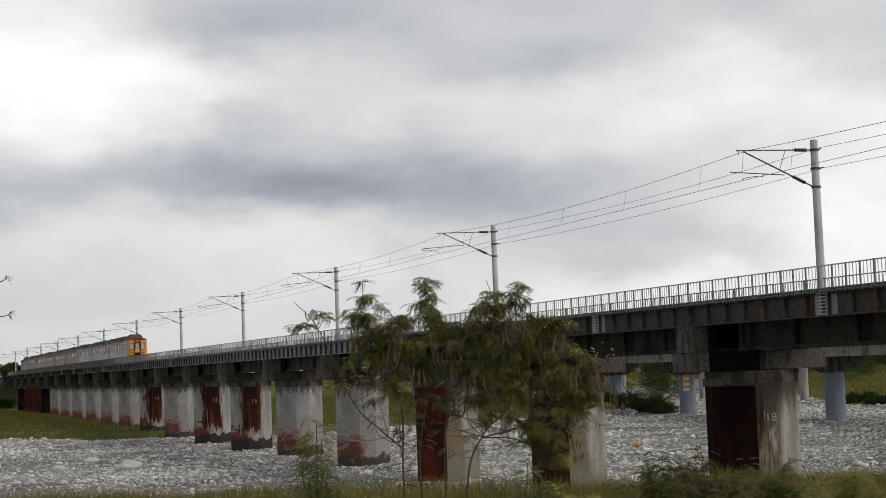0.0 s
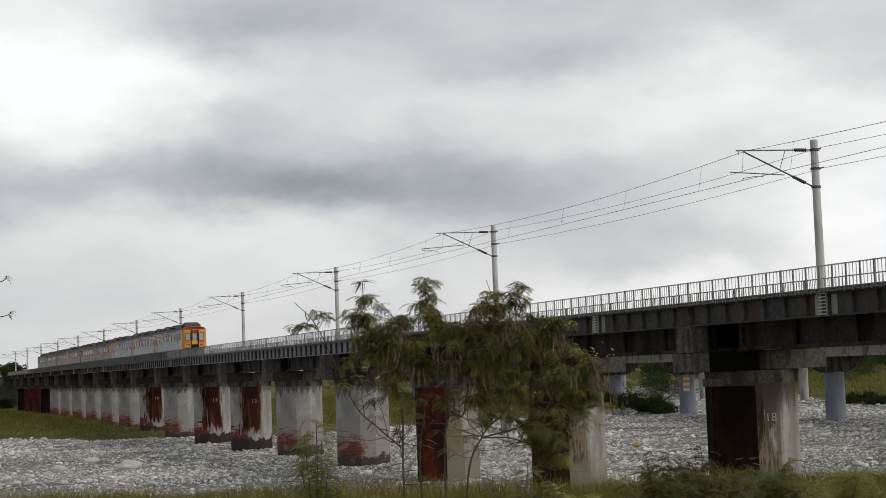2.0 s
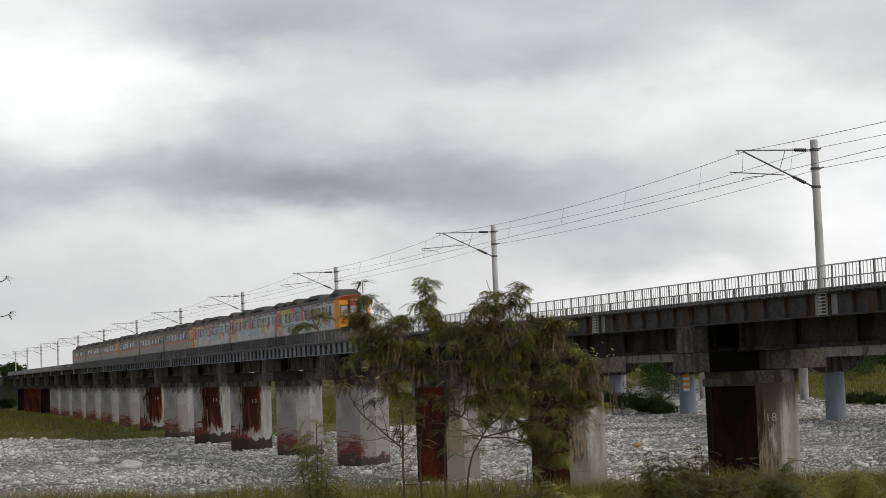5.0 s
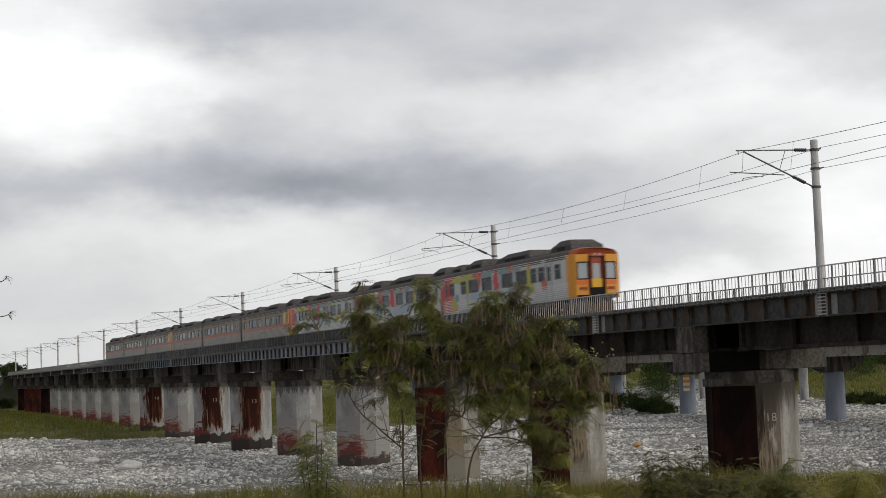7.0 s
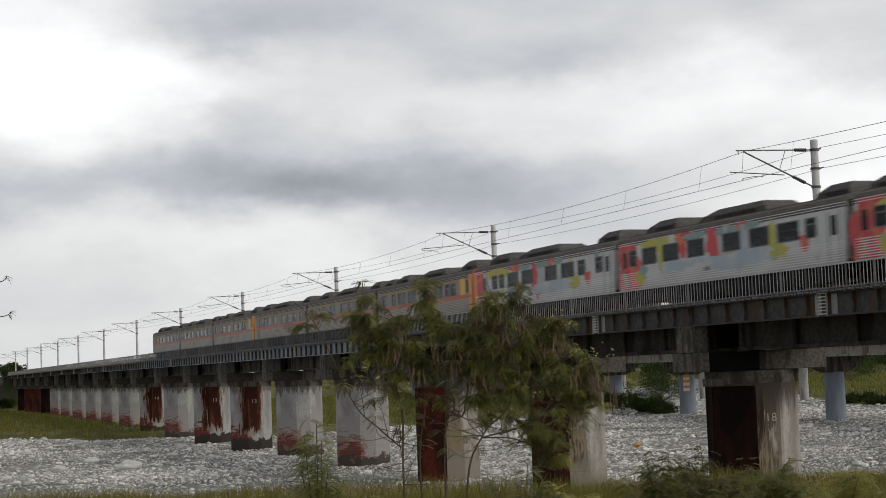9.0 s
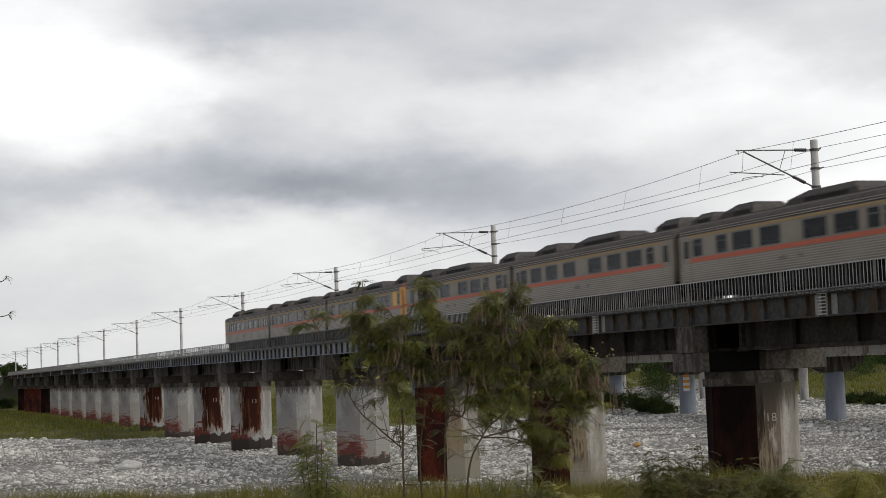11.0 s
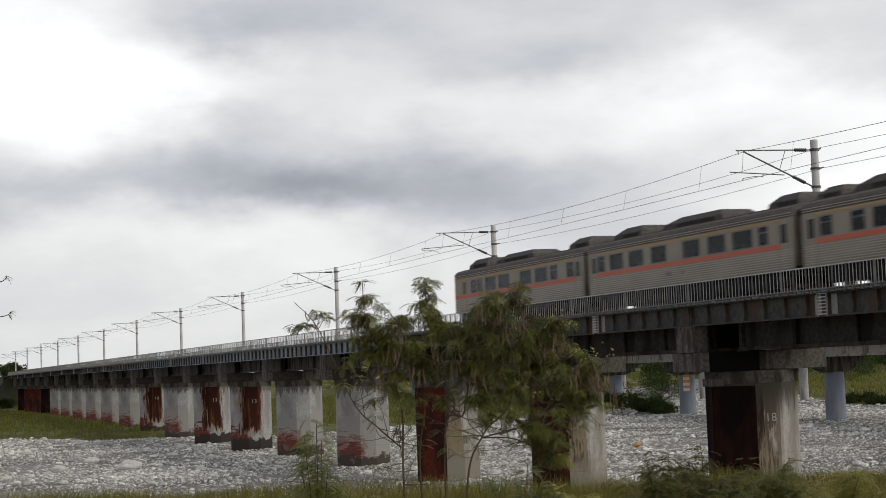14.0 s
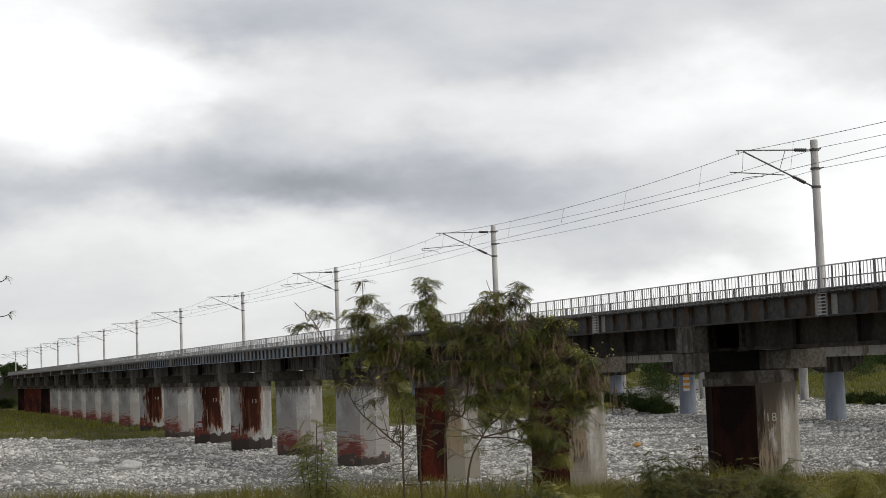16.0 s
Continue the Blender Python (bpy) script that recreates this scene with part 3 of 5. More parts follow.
def build_bridge():
    for k in range(-1, LAST):
        build_pier(k)
    dark = blue = far = None
    for k in range(-1, LAST + 1):
        m = pose(X0 - PITCH * k, D, 0)
        if k <= 2:
            build_span(m, STEEL_DARK, STEEL_DARK, True) if k in (0, 1, 2) else build_span(m, STEEL_DARK, STEEL_DARK, False)
        elif k <= 11:
            # dark steel on the stiffeners paints their shadows between the pale web panels
            blue = copy_thing(blue, m) if blue else build_span(m, STEEL_BLUE, STEEL_DARK, False)
        else:
            far = copy_thing(far, m) if far else build_span(m, STEEL_DARK, STEEL_DARK, False)
    for name, xa, xb in (("embankment_east", X0 + 2 * PITCH, 700.0), ("embankment_west", -1400.0, X0 - LAST * PITCH)):
        bm = BM()
        prof = [(-14, BED - 0.5), (-3.4, 7.4), (-3.0, 8.36), (3.3, 8.36), (3.7, 7.4), (14, BED - 0.5)]
        prism(bm, [(xa, D + u, z) for u, z in prof], [(xb, D + u, z) for u, z in prof])
        tagged(new(name, mesh_of(name, bm, SOIL)), "grassy earth railway embankment with rough slopes", "embankment", kind="structure")
        bm = boxes(*[(xa, xb, D + y - 0.035, D + y + 0.035, 8.37, RAIL) for y in (-0.565, 0.565)])
        tagged(new("track", mesh_of("track", bm, RAILSTEEL)), "pair of steel rails on the embankment", "track", kind="structure")
    for x in (X0 + 2 * PITCH - 20.05 + 20.06, X0 - LAST * PITCH - 0.5):
        bm = boxes((-0.7, 0.7, -3.6, 3.6, BED - 0.5, 8.3), (-4.5, 0.7, -3.9, -3.5, BED, 8.35), (-4.5, 0.7, 3.5, 3.9, BED, 8.35))
        a = tagged(new("abutment", mesh_of("abutment", bm, DIRTY_SHADED)), "dark concrete bridge abutment at the bank", "abutment", kind="structure")
        a.matrix_basis = pose(x - 0.25, D, 0)


build_bridge()


# ---------- overhead line ----------
PX, PGAP, PY = -61.12, 39.12, 38.67


def build_mast(m, push):
    t = thing("catenary_mast", m, "pale round concrete catenary mast with a cantilever arm", "catenary mast", "masts of the overhead line")
    bm = BM()
    rod(bm, (0, 0, 8.36), (0, 0, 15.47), 0.19, 0.165, 16)
    part("pole", bm, POLE, t, smooth=False)
    up = BM()
    rod(up, (0, -0.1, 15.03), (0, -4.0 if push else -3.85, 14.97), 0.032)
    arm = part("top_tube", up, GALV_DULL, t)
    bm = BM()
    for i in range(6):
        rod(bm, (0, -0.42 - i * 0.1, 15.02), (0, -0.5 - i * 0.1, 15.02), 0.085, 0.06, 8)
    part("insulator", bm, INSULATOR, arm, "dark ribbed insulator")
    br = BM()
    rod(br, (0, -0.15, 13.42), (0, -3.5, 14.93), 0.035)
    st = part("strut", br, GALV_DULL, t)
    d = Vector((0, -3.35, 1.51)).normalized()
    bm = BM()
    for i in range(6):
        a = Vector((0, -0.15, 13.42)) + d * (0.45 + i * 0.11)
        rod(bm, a, a + d * 0.08, 0.085, 0.06, 8)
    part("insulator", bm, INSULATOR, st, "dark ribbed insulator")
    arm0, arm1 = ((0, -2.07, 14.18), (0, -5.09, 13.95)) if push else ((0, -1.55, 13.93), (0, -4.2, 14.04))
    pts = [(0, -4.98, 13.95), (0, -5.0, 13.86), (0, -4.5, 13.87), (0, -4.0, 13.78), (0, -3.9, 13.70)] if push else [(0, -2.58, 13.97), (0, -2.6, 13.85), (0, -3.0, 13.86), (0, -3.55, 13.78), (0, -3.62, 13.70)]
    rg = BM()
    rod(rg, arm0, arm1, 0.025)
    rod(rg, (0, -1.46, 14.97), (0, -1.78, 14.13), 0.014)
    rod(rg, (0, -3.5, 14.95), (0, -3.6, 14.04), 0.008)
    rod(rg, (0, -3.75, 14.97), (0, -3.75, 14.78), 0.02)
    part("registration_arm", rg, GALV_DULL, t)
    sd = BM()
    for a, b in zip(pts, pts[1:]):
        rod(sd, a, b, 0.016)
    part("steady_arm", sd, GALV_DULL, t)
    for z in (15.03, 14.21, 13.41):
        cl = BM()
        rod(cl, (0, 0, z - 0.05), (0, 0, z + 0.05), 0.21, 0.21, 12)
        c = part("clamp", cl, INSULATOR, t)
        if z > 14:
            cl = BM()
            rod(cl, (0, 0.15, z), (0, 0.32 if z > 15 else 0.42, z + 0.06), 0.035)
            part("wire_bracket", cl, INSULATOR, c)
    part("base_plate", boxes((-0.35, 0.35, -0.3, 0.3, 8.33, 8.40)), GALV_DULL, t)
    return t


def build_overhead():
    made = {}
    for n in range(-3, 12):
        m, push = pose(PX - PGAP * n, PY, 0), n > 0
        made[push] = copy_thing(made[push], m) if push in made else build_mast(m, push)
    wires = (("messenger_wire", -3.42, 14.95, 0.42, 0.011), ("contact_wire", -3.62, 13.68, 0.03, 0.011), ("feeder_wire", 0.32, 15.14, 0.32, 0.010), ("return_wire", 0.42, 14.25, 0.25, 0.010))
    for name, dy, z, sag, r in wires:
        bm = BM()
        for n in range(-3, 11):
            xa = PX - PGAP * n
            last = None
            for i in range(17):
                u = i / 16
                p = (xa - PGAP * u, PY + dy, z - 4 * sag * u * (1 - u))
                if last:
                    rod(bm, last, p, r, n=4)
                last = p
        tagged(new(name, mesh_of(name, bm, WIRE)), "thin dark overhead line wire between the masts", "wire", "wires of the overhead line")
    bm = BM()
    for n in range(-2, 8):
        for u in (0.1, 0.3, 0.5, 0.7, 0.9):
            x = PX - PGAP * (n + u)
            rod(bm, (x, PY - 3.42, 14.95 - 4 * 0.42 * u * (1 - u)), (x, PY - 3.62, 13.67), 0.007, n=4)
    tagged(new("dropper_wires", mesh_of("dropper_wires", bm, WIRE)), "thin droppers between messenger and contact wire", "wire", kind="stuff")


build_overhead()


# ---------- train: nine railcars in three sets ----------
CAR, BODY = 20.3, 19.66     # coupling pitch, body length; x = 0 at the car's rear end
HALF = 1.43
WIN_MID = [(1.5, 2.3), (2.85, 4.4), (5.0, 6.6), (7.4, 9.0), (10.6, 12.2), (12.9, 14.5), (15.1, 16.8), (17.25, 18.05)]
WIN_CAB = [(3.2, 4.09), (4.34, 5.19), (5.7, 7.4), (7.86, 9.6), (11.25, 12.89), (13.48, 15.17), (15.64, 16.58), (17.82, 18.7)]
ZS = (1.02, 2.11, 2.92, 3.40)


def section(f=1.0, lift=0.0):
    """Half outline of the body from the eaves over the roof."""
    pts = [(HALF, 3.10), (HALF, 3.34), (1.36, 3.48), (1.20, 3.57), (0.8, 3.66), (0.3, 3.70)]
    pts = pts + [(-u, z) for u, z in reversed(pts)]
    return [(u * f, z + lift) for u, z in pts]


def side_sheet(bm, side, x0, x1, z0, z1, proud=0.006):
    y = side * (HALF + proud / 2 + 0.001)
    box(bm, x0, x1, y - proud / 2, y + proud / 2, z0, z1)


def blob_sheet(bm, side, cx, cz, w, h, rng, proud, z_min=1.05, z_max=3.3):
    """An irregular rounded patch of film on the side."""
    n = 16
    ring = []
    for i in range(n):
        a = 2 * math.pi * i / n
        r = 0.6 + 0.55 * rng.random()
        ring.append((cx + w * r * math.cos(a), min(z_max, max(z_min, cz + h * r * math.sin(a)))))
    y0, y1 = side * (HALF + 0.002), side * (HALF + proud)
    prism(bm, [(x, y0, z) for x, z in ring], [(x, y1, z) for x, z in ring])


def roof_unit(parent, x0, x1, h, ramp0, ramp1, half=0.95):
    bm = BM()
    base = [(x0, -half, 3.5), (x1, -half, 3.5), (x1, half, 3.5), (x0, half, 3.5)]
    mid = [(x0 + ramp0 * 0.3, -half, 3.5 + h * 0.55), (x1 - ramp1 * 0.3, -half, 3.5 + h * 0.55), (x1 - ramp1 * 0.3, half, 3.5 + h * 0.55), (x0 + ramp0 * 0.3, half, 3.5 + h * 0.55)]
    top = [(x0 + ramp0, -half * 0.72, 3.5 + h), (x1 - ramp1, -half * 0.72, 3.5 + h), (x1 - ramp1, half * 0.72, 3.5 + h), (x0 + ramp0, half * 0.72, 3.5 + h)]
    prism(bm, base, mid)
    prism(bm, mid, top)
    u = part("roof_unit", bm, UNIT, parent, "dark roof-mounted cooling unit", bevel=0.02)
    bm = BM()
    k = int((x1 - x0 - ramp0 - ramp1) / 0.35)
    for i in range(max(k, 0)):
        x = x0 + ramp0 + 0.2 + i * 0.35
        box(bm, x, x + 0.2, -half - 0.012, -half + 0.02, 3.62, 3.5 + h * 0.5)
    if k > 0:
        tagged(part("grille", bm, UNDER, u), kind="stuff")


def bogie(parent, x):
    bm = boxes((x - 1.7, x + 1.7, -1.15, -1.0, 0.32, 0.84), (x - 1.7, x + 1.7, 1.0, 1.15, 0.32, 0.84), (x - 0.3, x + 0.3, -1.1, 1.1, 0.4, 0.9))
    b = part("bogie", bm, UNDER, parent, bevel=0.02)
    for dx in (-1.05, 1.05):
        w = BM()
        for y in (-0.565, 0.565):
            rod(w, (x + dx, y - 0.06, 0.43), (x + dx, y + 0.06, 0.43), 0.43, n=20)
        rod(w, (x + dx, -1.1, 0.43), (x + dx, 1.1, 0.43), 0.07, n=8)
        part("wheelset", w, RAILSTEEL, b)


def build_car(kind, painted, seed, lead=False, tail=False):
    """kind: 'front' has a cab at the leading end, 'rear' at the trailing end, 'mid' none."""
    rng = random.Random(seed)
    skin = SILVER if painted else STAINLESS
    label = "silver railcar with red, yellow and blue livery patches" if painted else "stainless railcar with an orange waist stripe and tan letterboard"
    if kind == "front" and painted:
        label = "silver patterned railcar with an orange and yellow driving cab"
    t = thing("railcar", pose(0, D, RAIL), label, "railcar", "cars of the train")
    x0, x1 = 0.32, CAR + 0.05 if lead else CAR - 0.32
    wins = WIN_MID if kind == "mid" else WIN_CAB if kind == "rear" else [(CAR - b, CAR - a) for a, b in reversed(WIN_CAB)]
    if lead:
        wins = wins + [(18.5, 19.3)]
    # body: sills, letterboard and roof, with pillars between the window openings
    bm = BM()
    for s in (-1, 1):
        ya, yb = (HALF - 0.04, HALF) if s > 0 else (-HALF, -HALF + 0.04)
        box(bm, x0, x1, ya, yb, ZS[0], ZS[1])
        last = x0
        for a, b in wins + [(x1, x1)]:
            if a > last:
                box(bm, last, a, ya, yb, ZS[1], ZS[2])
            last = b
        box(bm, x0, x1, ya, yb, ZS[2], 3.12)
    for x in (x0, x1 - 0.05):
        box(bm, x, x + 0.05, -HALF + 0.04, HALF - 0.04, ZS[0], 3.3)
    body = part("body", bm, skin, t, "ribbed stainless car body" if not painted else "silver film-covered car body")
    bm = BM()
    for s in (-1, 1):
        for i in range(8):
            z = 1.10 + i * 0.098
            box(bm, x0 + 0.1, x1 - 0.1, min(s * HALF, s * (HALF + 0.017)), max(s * HALF, s * (HALF + 0.017)), z, z + 0.042)
        for z in (3.16, 3.26):
            box(bm, x0, x1, min(s * HALF, s * (HALF + 0.014)), max(s * HALF, s * (HALF + 0.014)), z, z + 0.03)
    part("rib", bm, SHEEN if painted else RIB, body)
    bm = BM()
    pr = section()
    prism(bm, [(x0, u, z) for u, z in pr], [(x1, u, z) for u, z in pr])
    roof = part("roof", bm, [ROOF], t, "grimy grey-brown roof")
    bm = BM()
    for s in (-1, 1):
        for i in range(5):
            u = s * (0.5 + i * 0.17)
            z = 3.70 - 0.11 * (abs(u) - 0.3) if abs(u) < 0.8 else 3.66 - 0.22 * (abs(u) - 0.8)
            box(bm, x0 + 0.2, x1 - 0.2, u - 0.02, u + 0.02, z - 0.03, z + 0.022)
    part("roof_rib", bm, ROOF, roof)
    part("floor", boxes((x0, x1, -HALF + 0.04, HALF - 0.04, 1.02, 1.15)), UNDER, t)
    # windows, each with frame and pane
    for s in (-1, 1):
        ya, yb = (HALF - 0.045, HALF + 0.012) if s > 0 else (-HALF - 0.012, -HALF + 0.045)
        yg = s * (HALF - 0.024)
        for a, b in wins:
            f = boxes((a, b, ya, yb, ZS[1], ZS[1] + 0.05), (a, b, ya, yb, ZS[2] - 0.05, ZS[2]),
                      (a, a + 0.05, ya, yb, ZS[1] + 0.05, ZS[2] - 0.05), (b - 0.05, b, ya, yb, ZS[1] + 0.05, ZS[2] - 0.05))
            w = part("window", f, GALV_DULL, t)
            part("pane", boxes((a + 0.05, b - 0.05, yg - 0.006, yg + 0.006, ZS[1] + 0.05, ZS[2] - 0.05)), GLASS if s < 0 else GLASS_DARK, w, "dark tinted pane")
            if b - a < 1.0 and s == -1:
                part("blind", boxes((a + 0.05, b - 0.05, s * HALF + 0.03, s * HALF + 0.04, 2.62, 2.70)), WHITE, w)
    # interior
    part("lining", boxes((x0 + 0.1, x1 - 0.1, 1.30, 1.34, 1.15, 2.10), (x0 + 0.1, x1 - 0.1, -1.34, 1.34, 3.0, 3.06)), LINING, t)
    bm, hd = BM(), BM()
    x = 3.2
    while x < 17:
        for y in (-0.75, 0.75):
            box(bm, x, x + 0.14, y - 0.48, y + 0.48, 1.5, 2.30)
            box(bm, x, x + 0.5, y - 0.48, y + 0.48, 1.45, 1.6)
            if rng.random() < 0.75:
                box(hd, x - 0.03, x + 0.30, y - 0.46, y + 0.46, 2.16, 2.36)
        x += 0.95 + (0.2 if rng.random() < 0.3 else 0)
    tagged(part("seats", bm, SEAT, t), kind="stuff")
    tagged(part("headrest_covers", hd, WHITE, t), kind="stuff")
    # doors near the ends
    for s in (-1, 1):
        for cab, xd in ((kind == "rear", 2.0), (lead, CAR - 2.6), (kind != "rear", 1.0 if kind == "mid" else 1.0), (kind != "front", CAR - 1.05)):
            if not cab:
                continue
            bm = BM()
            wd = 0.36
            box(bm, xd - wd, xd + wd, min(s * (HALF - 0.001), s * (HALF + 0.008)), max(s * (HALF - 0.001), s * (HALF + 0.008)), 1.06, 3.02)
            cabdoor = kind != "mid" and 1.5 < xd < CAR - 1.5
            dm = (TAN if tail else GALV_DULL if not painted else GALV) if cabdoor else (RED if painted and xd < 3 else skin)
            d = part("door", bm, dm, t, "red-patterned folding door" if dm is RED else "folding door")
            part("door_pane", boxes((xd - 0.2, xd + 0.2, min(s * (HALF + 0.006), s * (HALF + 0.017)), max(s * (HALF + 0.006), s * (HALF + 0.017)), 2.1, 2.85)), GLASS_DARK, d)
            bm = boxes(*[(xx - 0.02, xx + 0.02, min(s * HALF, s * (HALF + 0.02)), max(s * HALF, s * (HALF + 0.02)), 1.06, 3.02) for xx in (xd - wd - 0.03, xd + wd + 0.03)])
            part("door_jamb", bm, GALV_DULL, d)
    # stripes or livery film
    for s in (-1, 1):
        if not painted:
            a, b = (x0 + 1.0, x1 - 1.0) if kind == "mid" else (x0 + 0.02, x1 - 1.0) if kind == "rear" else (x0 + 1.0, x1 - 0.02)
            bm = BM()
            side_sheet(bm, s, a, b, 1.88, 2.07, 0.02)
            part("waist_stripe", bm, STRIPE, t, "orange-red waist stripe")
            bm = BM()
            side_sheet(bm, s, a, b, 2.97, 3.08, 0.012)
            part("letterboard", bm, TAN, t, "tan stripe above the windows")
        else:
            films = {RED: [(1.2, 2.2, 1.1, 1.2), (1.0, 1.5, .8, .6), (1.7, 1.35, .9, .3), (6.95, 2.75, .35, .5), (7.0, 3.1, .8, .2), (9.7, 2.6, .42, .65), (12.2, 3.1, .4, .2), (17.0, 1.95, .32, .33), (9.9, 2.0, .3, .4)],
                     LIME: [(4.4, 3.0, 1.7, .26), (4.7, 2.3, .18, .7), (14.8, 2.4, .22, .6), (15.0, 1.9, .7, .3), (2.4, 1.5, .5, .3)],
                     SKYBLUE: [(11.8, 1.75, 2.6, .3), (6.2, 1.85, 1.3, .2), (8.2, 1.95, .9, .12), (12.6, 2.5, .25, .5)],
                     TEAL: [(8.2, 3.08, .9, .14), (11.0, 3.05, .9, .14), (3.0, 1.9, .3, .2), (13.2, 3.08, .5, .12)]}
            proud = 0.012
            films = {m: list(rows) for m, rows in films.items()}
            for _ in range(9):
                m = rng.choice((RED, RED, LIME, SKYBLUE, SILVER, TEAL))
                films.setdefault(m, []).append((rng.uniform(1.6, 18.4), rng.choice((1.35, 1.7, 2.5, 3.1)), rng.uniform(.06, .28), rng.uniform(.1, .38)))
            for m, rows in films.items():
                for cx, cz, w, h in rows:
                    bm = BM()
                    blob_sheet(bm, s, cx + rng.uniform(-.2, .2), cz, w * 1.3, h * 1.3, rng, proud)
                    proud += 0.0006
                    # films stay off the window openings
                    cut_windows(bm, wins)
                    if len(bm.verts):
                        part("livery_film", bm, m, t)
                    else:
                        bm.free()
        bm = BM()
        for xx in (8.9, 9.2, 10.4):
            side_sheet(bm, s, xx, xx + 0.22, 1.45, 1.62, 0.02)
        part("vent_cover", bm, GALV_DULL, t)
    if kind == "front" and not lead:
        for s in (-1, 1):
            bm = BM()
            side_sheet(bm, s, CAR - 2.35, CAR - 1.45, 2.10, 3.08, 0.016)
            part("cab_panel", bm, YELLOW, t, "yellow panel behind the cab window")
            bm = BM()
            side_sheet(bm, s, CAR - 1.30, CAR - 0.92, 2.2, 2.95, 0.018)
            part("cab_side_window", bm, GLASS_DARK, t)
    # underframe
    part("underframe", boxes((x0 + 0.3, x1 - 0.3, -1.2, 1.2, 0.85, 1.02), (5.0, 9.0, -1.25, 1.25, 0.22, 0.9), (9.15, 10.9, -1.22, 1.22, 0.30, 0.9), (11.05, 15.3, -1.25, 1.25, 0.22, 0.9)), UNDER, t, bevel=0.02)
    bogie(t, 3.2)
    bogie(t, CAR - 3.2)
    # roof units
    if kind == "rear":
        roof_unit(t, 1.6, 5.0, 0.70, 0.8, 0.35)
        roof_unit(t, 6.3, 12.5, 0.62, 1.5, 0.9, 1.0)
        roof_unit(t, 17.0, 19.8, 0.66, 0.9, 0.3)
    elif kind == "front":
        roof_unit(t, 0.6, 2.6, 0.58, 0.6, 0.3)
        roof_unit(t, 3.1, 6.2, 0.66, 1.3, 0.35)
        roof_unit(t, 8.5, 14.2, 0.62, 1.6, 0.8, 1.0)
        roof_unit(t, 16.8, 19.9, 0.72, 0.9, 0.9)
    else:
        roof_unit(t, 2.2, 5.6, 0.66, 1.2, 0.35)
        roof_unit(t, 7.6, 13.8, 0.62, 1.6, 0.8, 1.0)
        roof_unit(t, 17.2, 19.8, 0.64, 0.8, 0.3)
    # ends
    ends = {"front": [(1, x1)], "rear": [(-1, x0)], "mid": []}[kind]
    for e, xe in ends:
        build_cab(t, e, xe, not tail, 1.0 if lead or tail else 0.3)
    for e, xe in ((1, x1), (-1, x0)):
        if (e, xe) in ends:
            continue
        bm = boxes((xe, xe + e * 0.30, -1.15, 1.15, 1.05, 3.38)) if e > 0 else boxes((xe - 0.30, xe, -1.15, 1.15, 1.05, 3.38))
        part("gangway", bm, UNDER, t, "black gangway bellows")
    bm = boxes((0.0, 0.4, -0.1, 0.1, 0.75, 1.0), (CAR - 0.4, CAR + (0.5 if lead else 0.0), -0.1, 0.1, 0.75, 1.0))
    part("coupler", bm, UNDER, t)
    return t


def cut_windows(bm, wins):
    """Cuts the window openings out of a film."""
    for a, b in wins:
        for co, no in (((a, 0, 0), (1, 0, 0)), ((b, 0, 0), (1, 0, 0)), ((0, 0, ZS[1]), (0, 0, 1)), ((0, 0, ZS[2]), (0, 0, 1))):
            bmesh.ops.bisect_plane(bm, geom=bm.verts[:] + bm.edges[:] + bm.faces[:], plane_co=co, plane_no=no)
    bad = []
    for f in bm.faces:
        c = f.calc_center_median()
        if ZS[1] - 0.002 < c.z < ZS[2] + 0.002 and any(a - 0.002 < c.x < b + 0.002 for a, b in wins):
            bad.append(f)
    bmesh.ops.delete(bm, geom=bad, context="FACES")


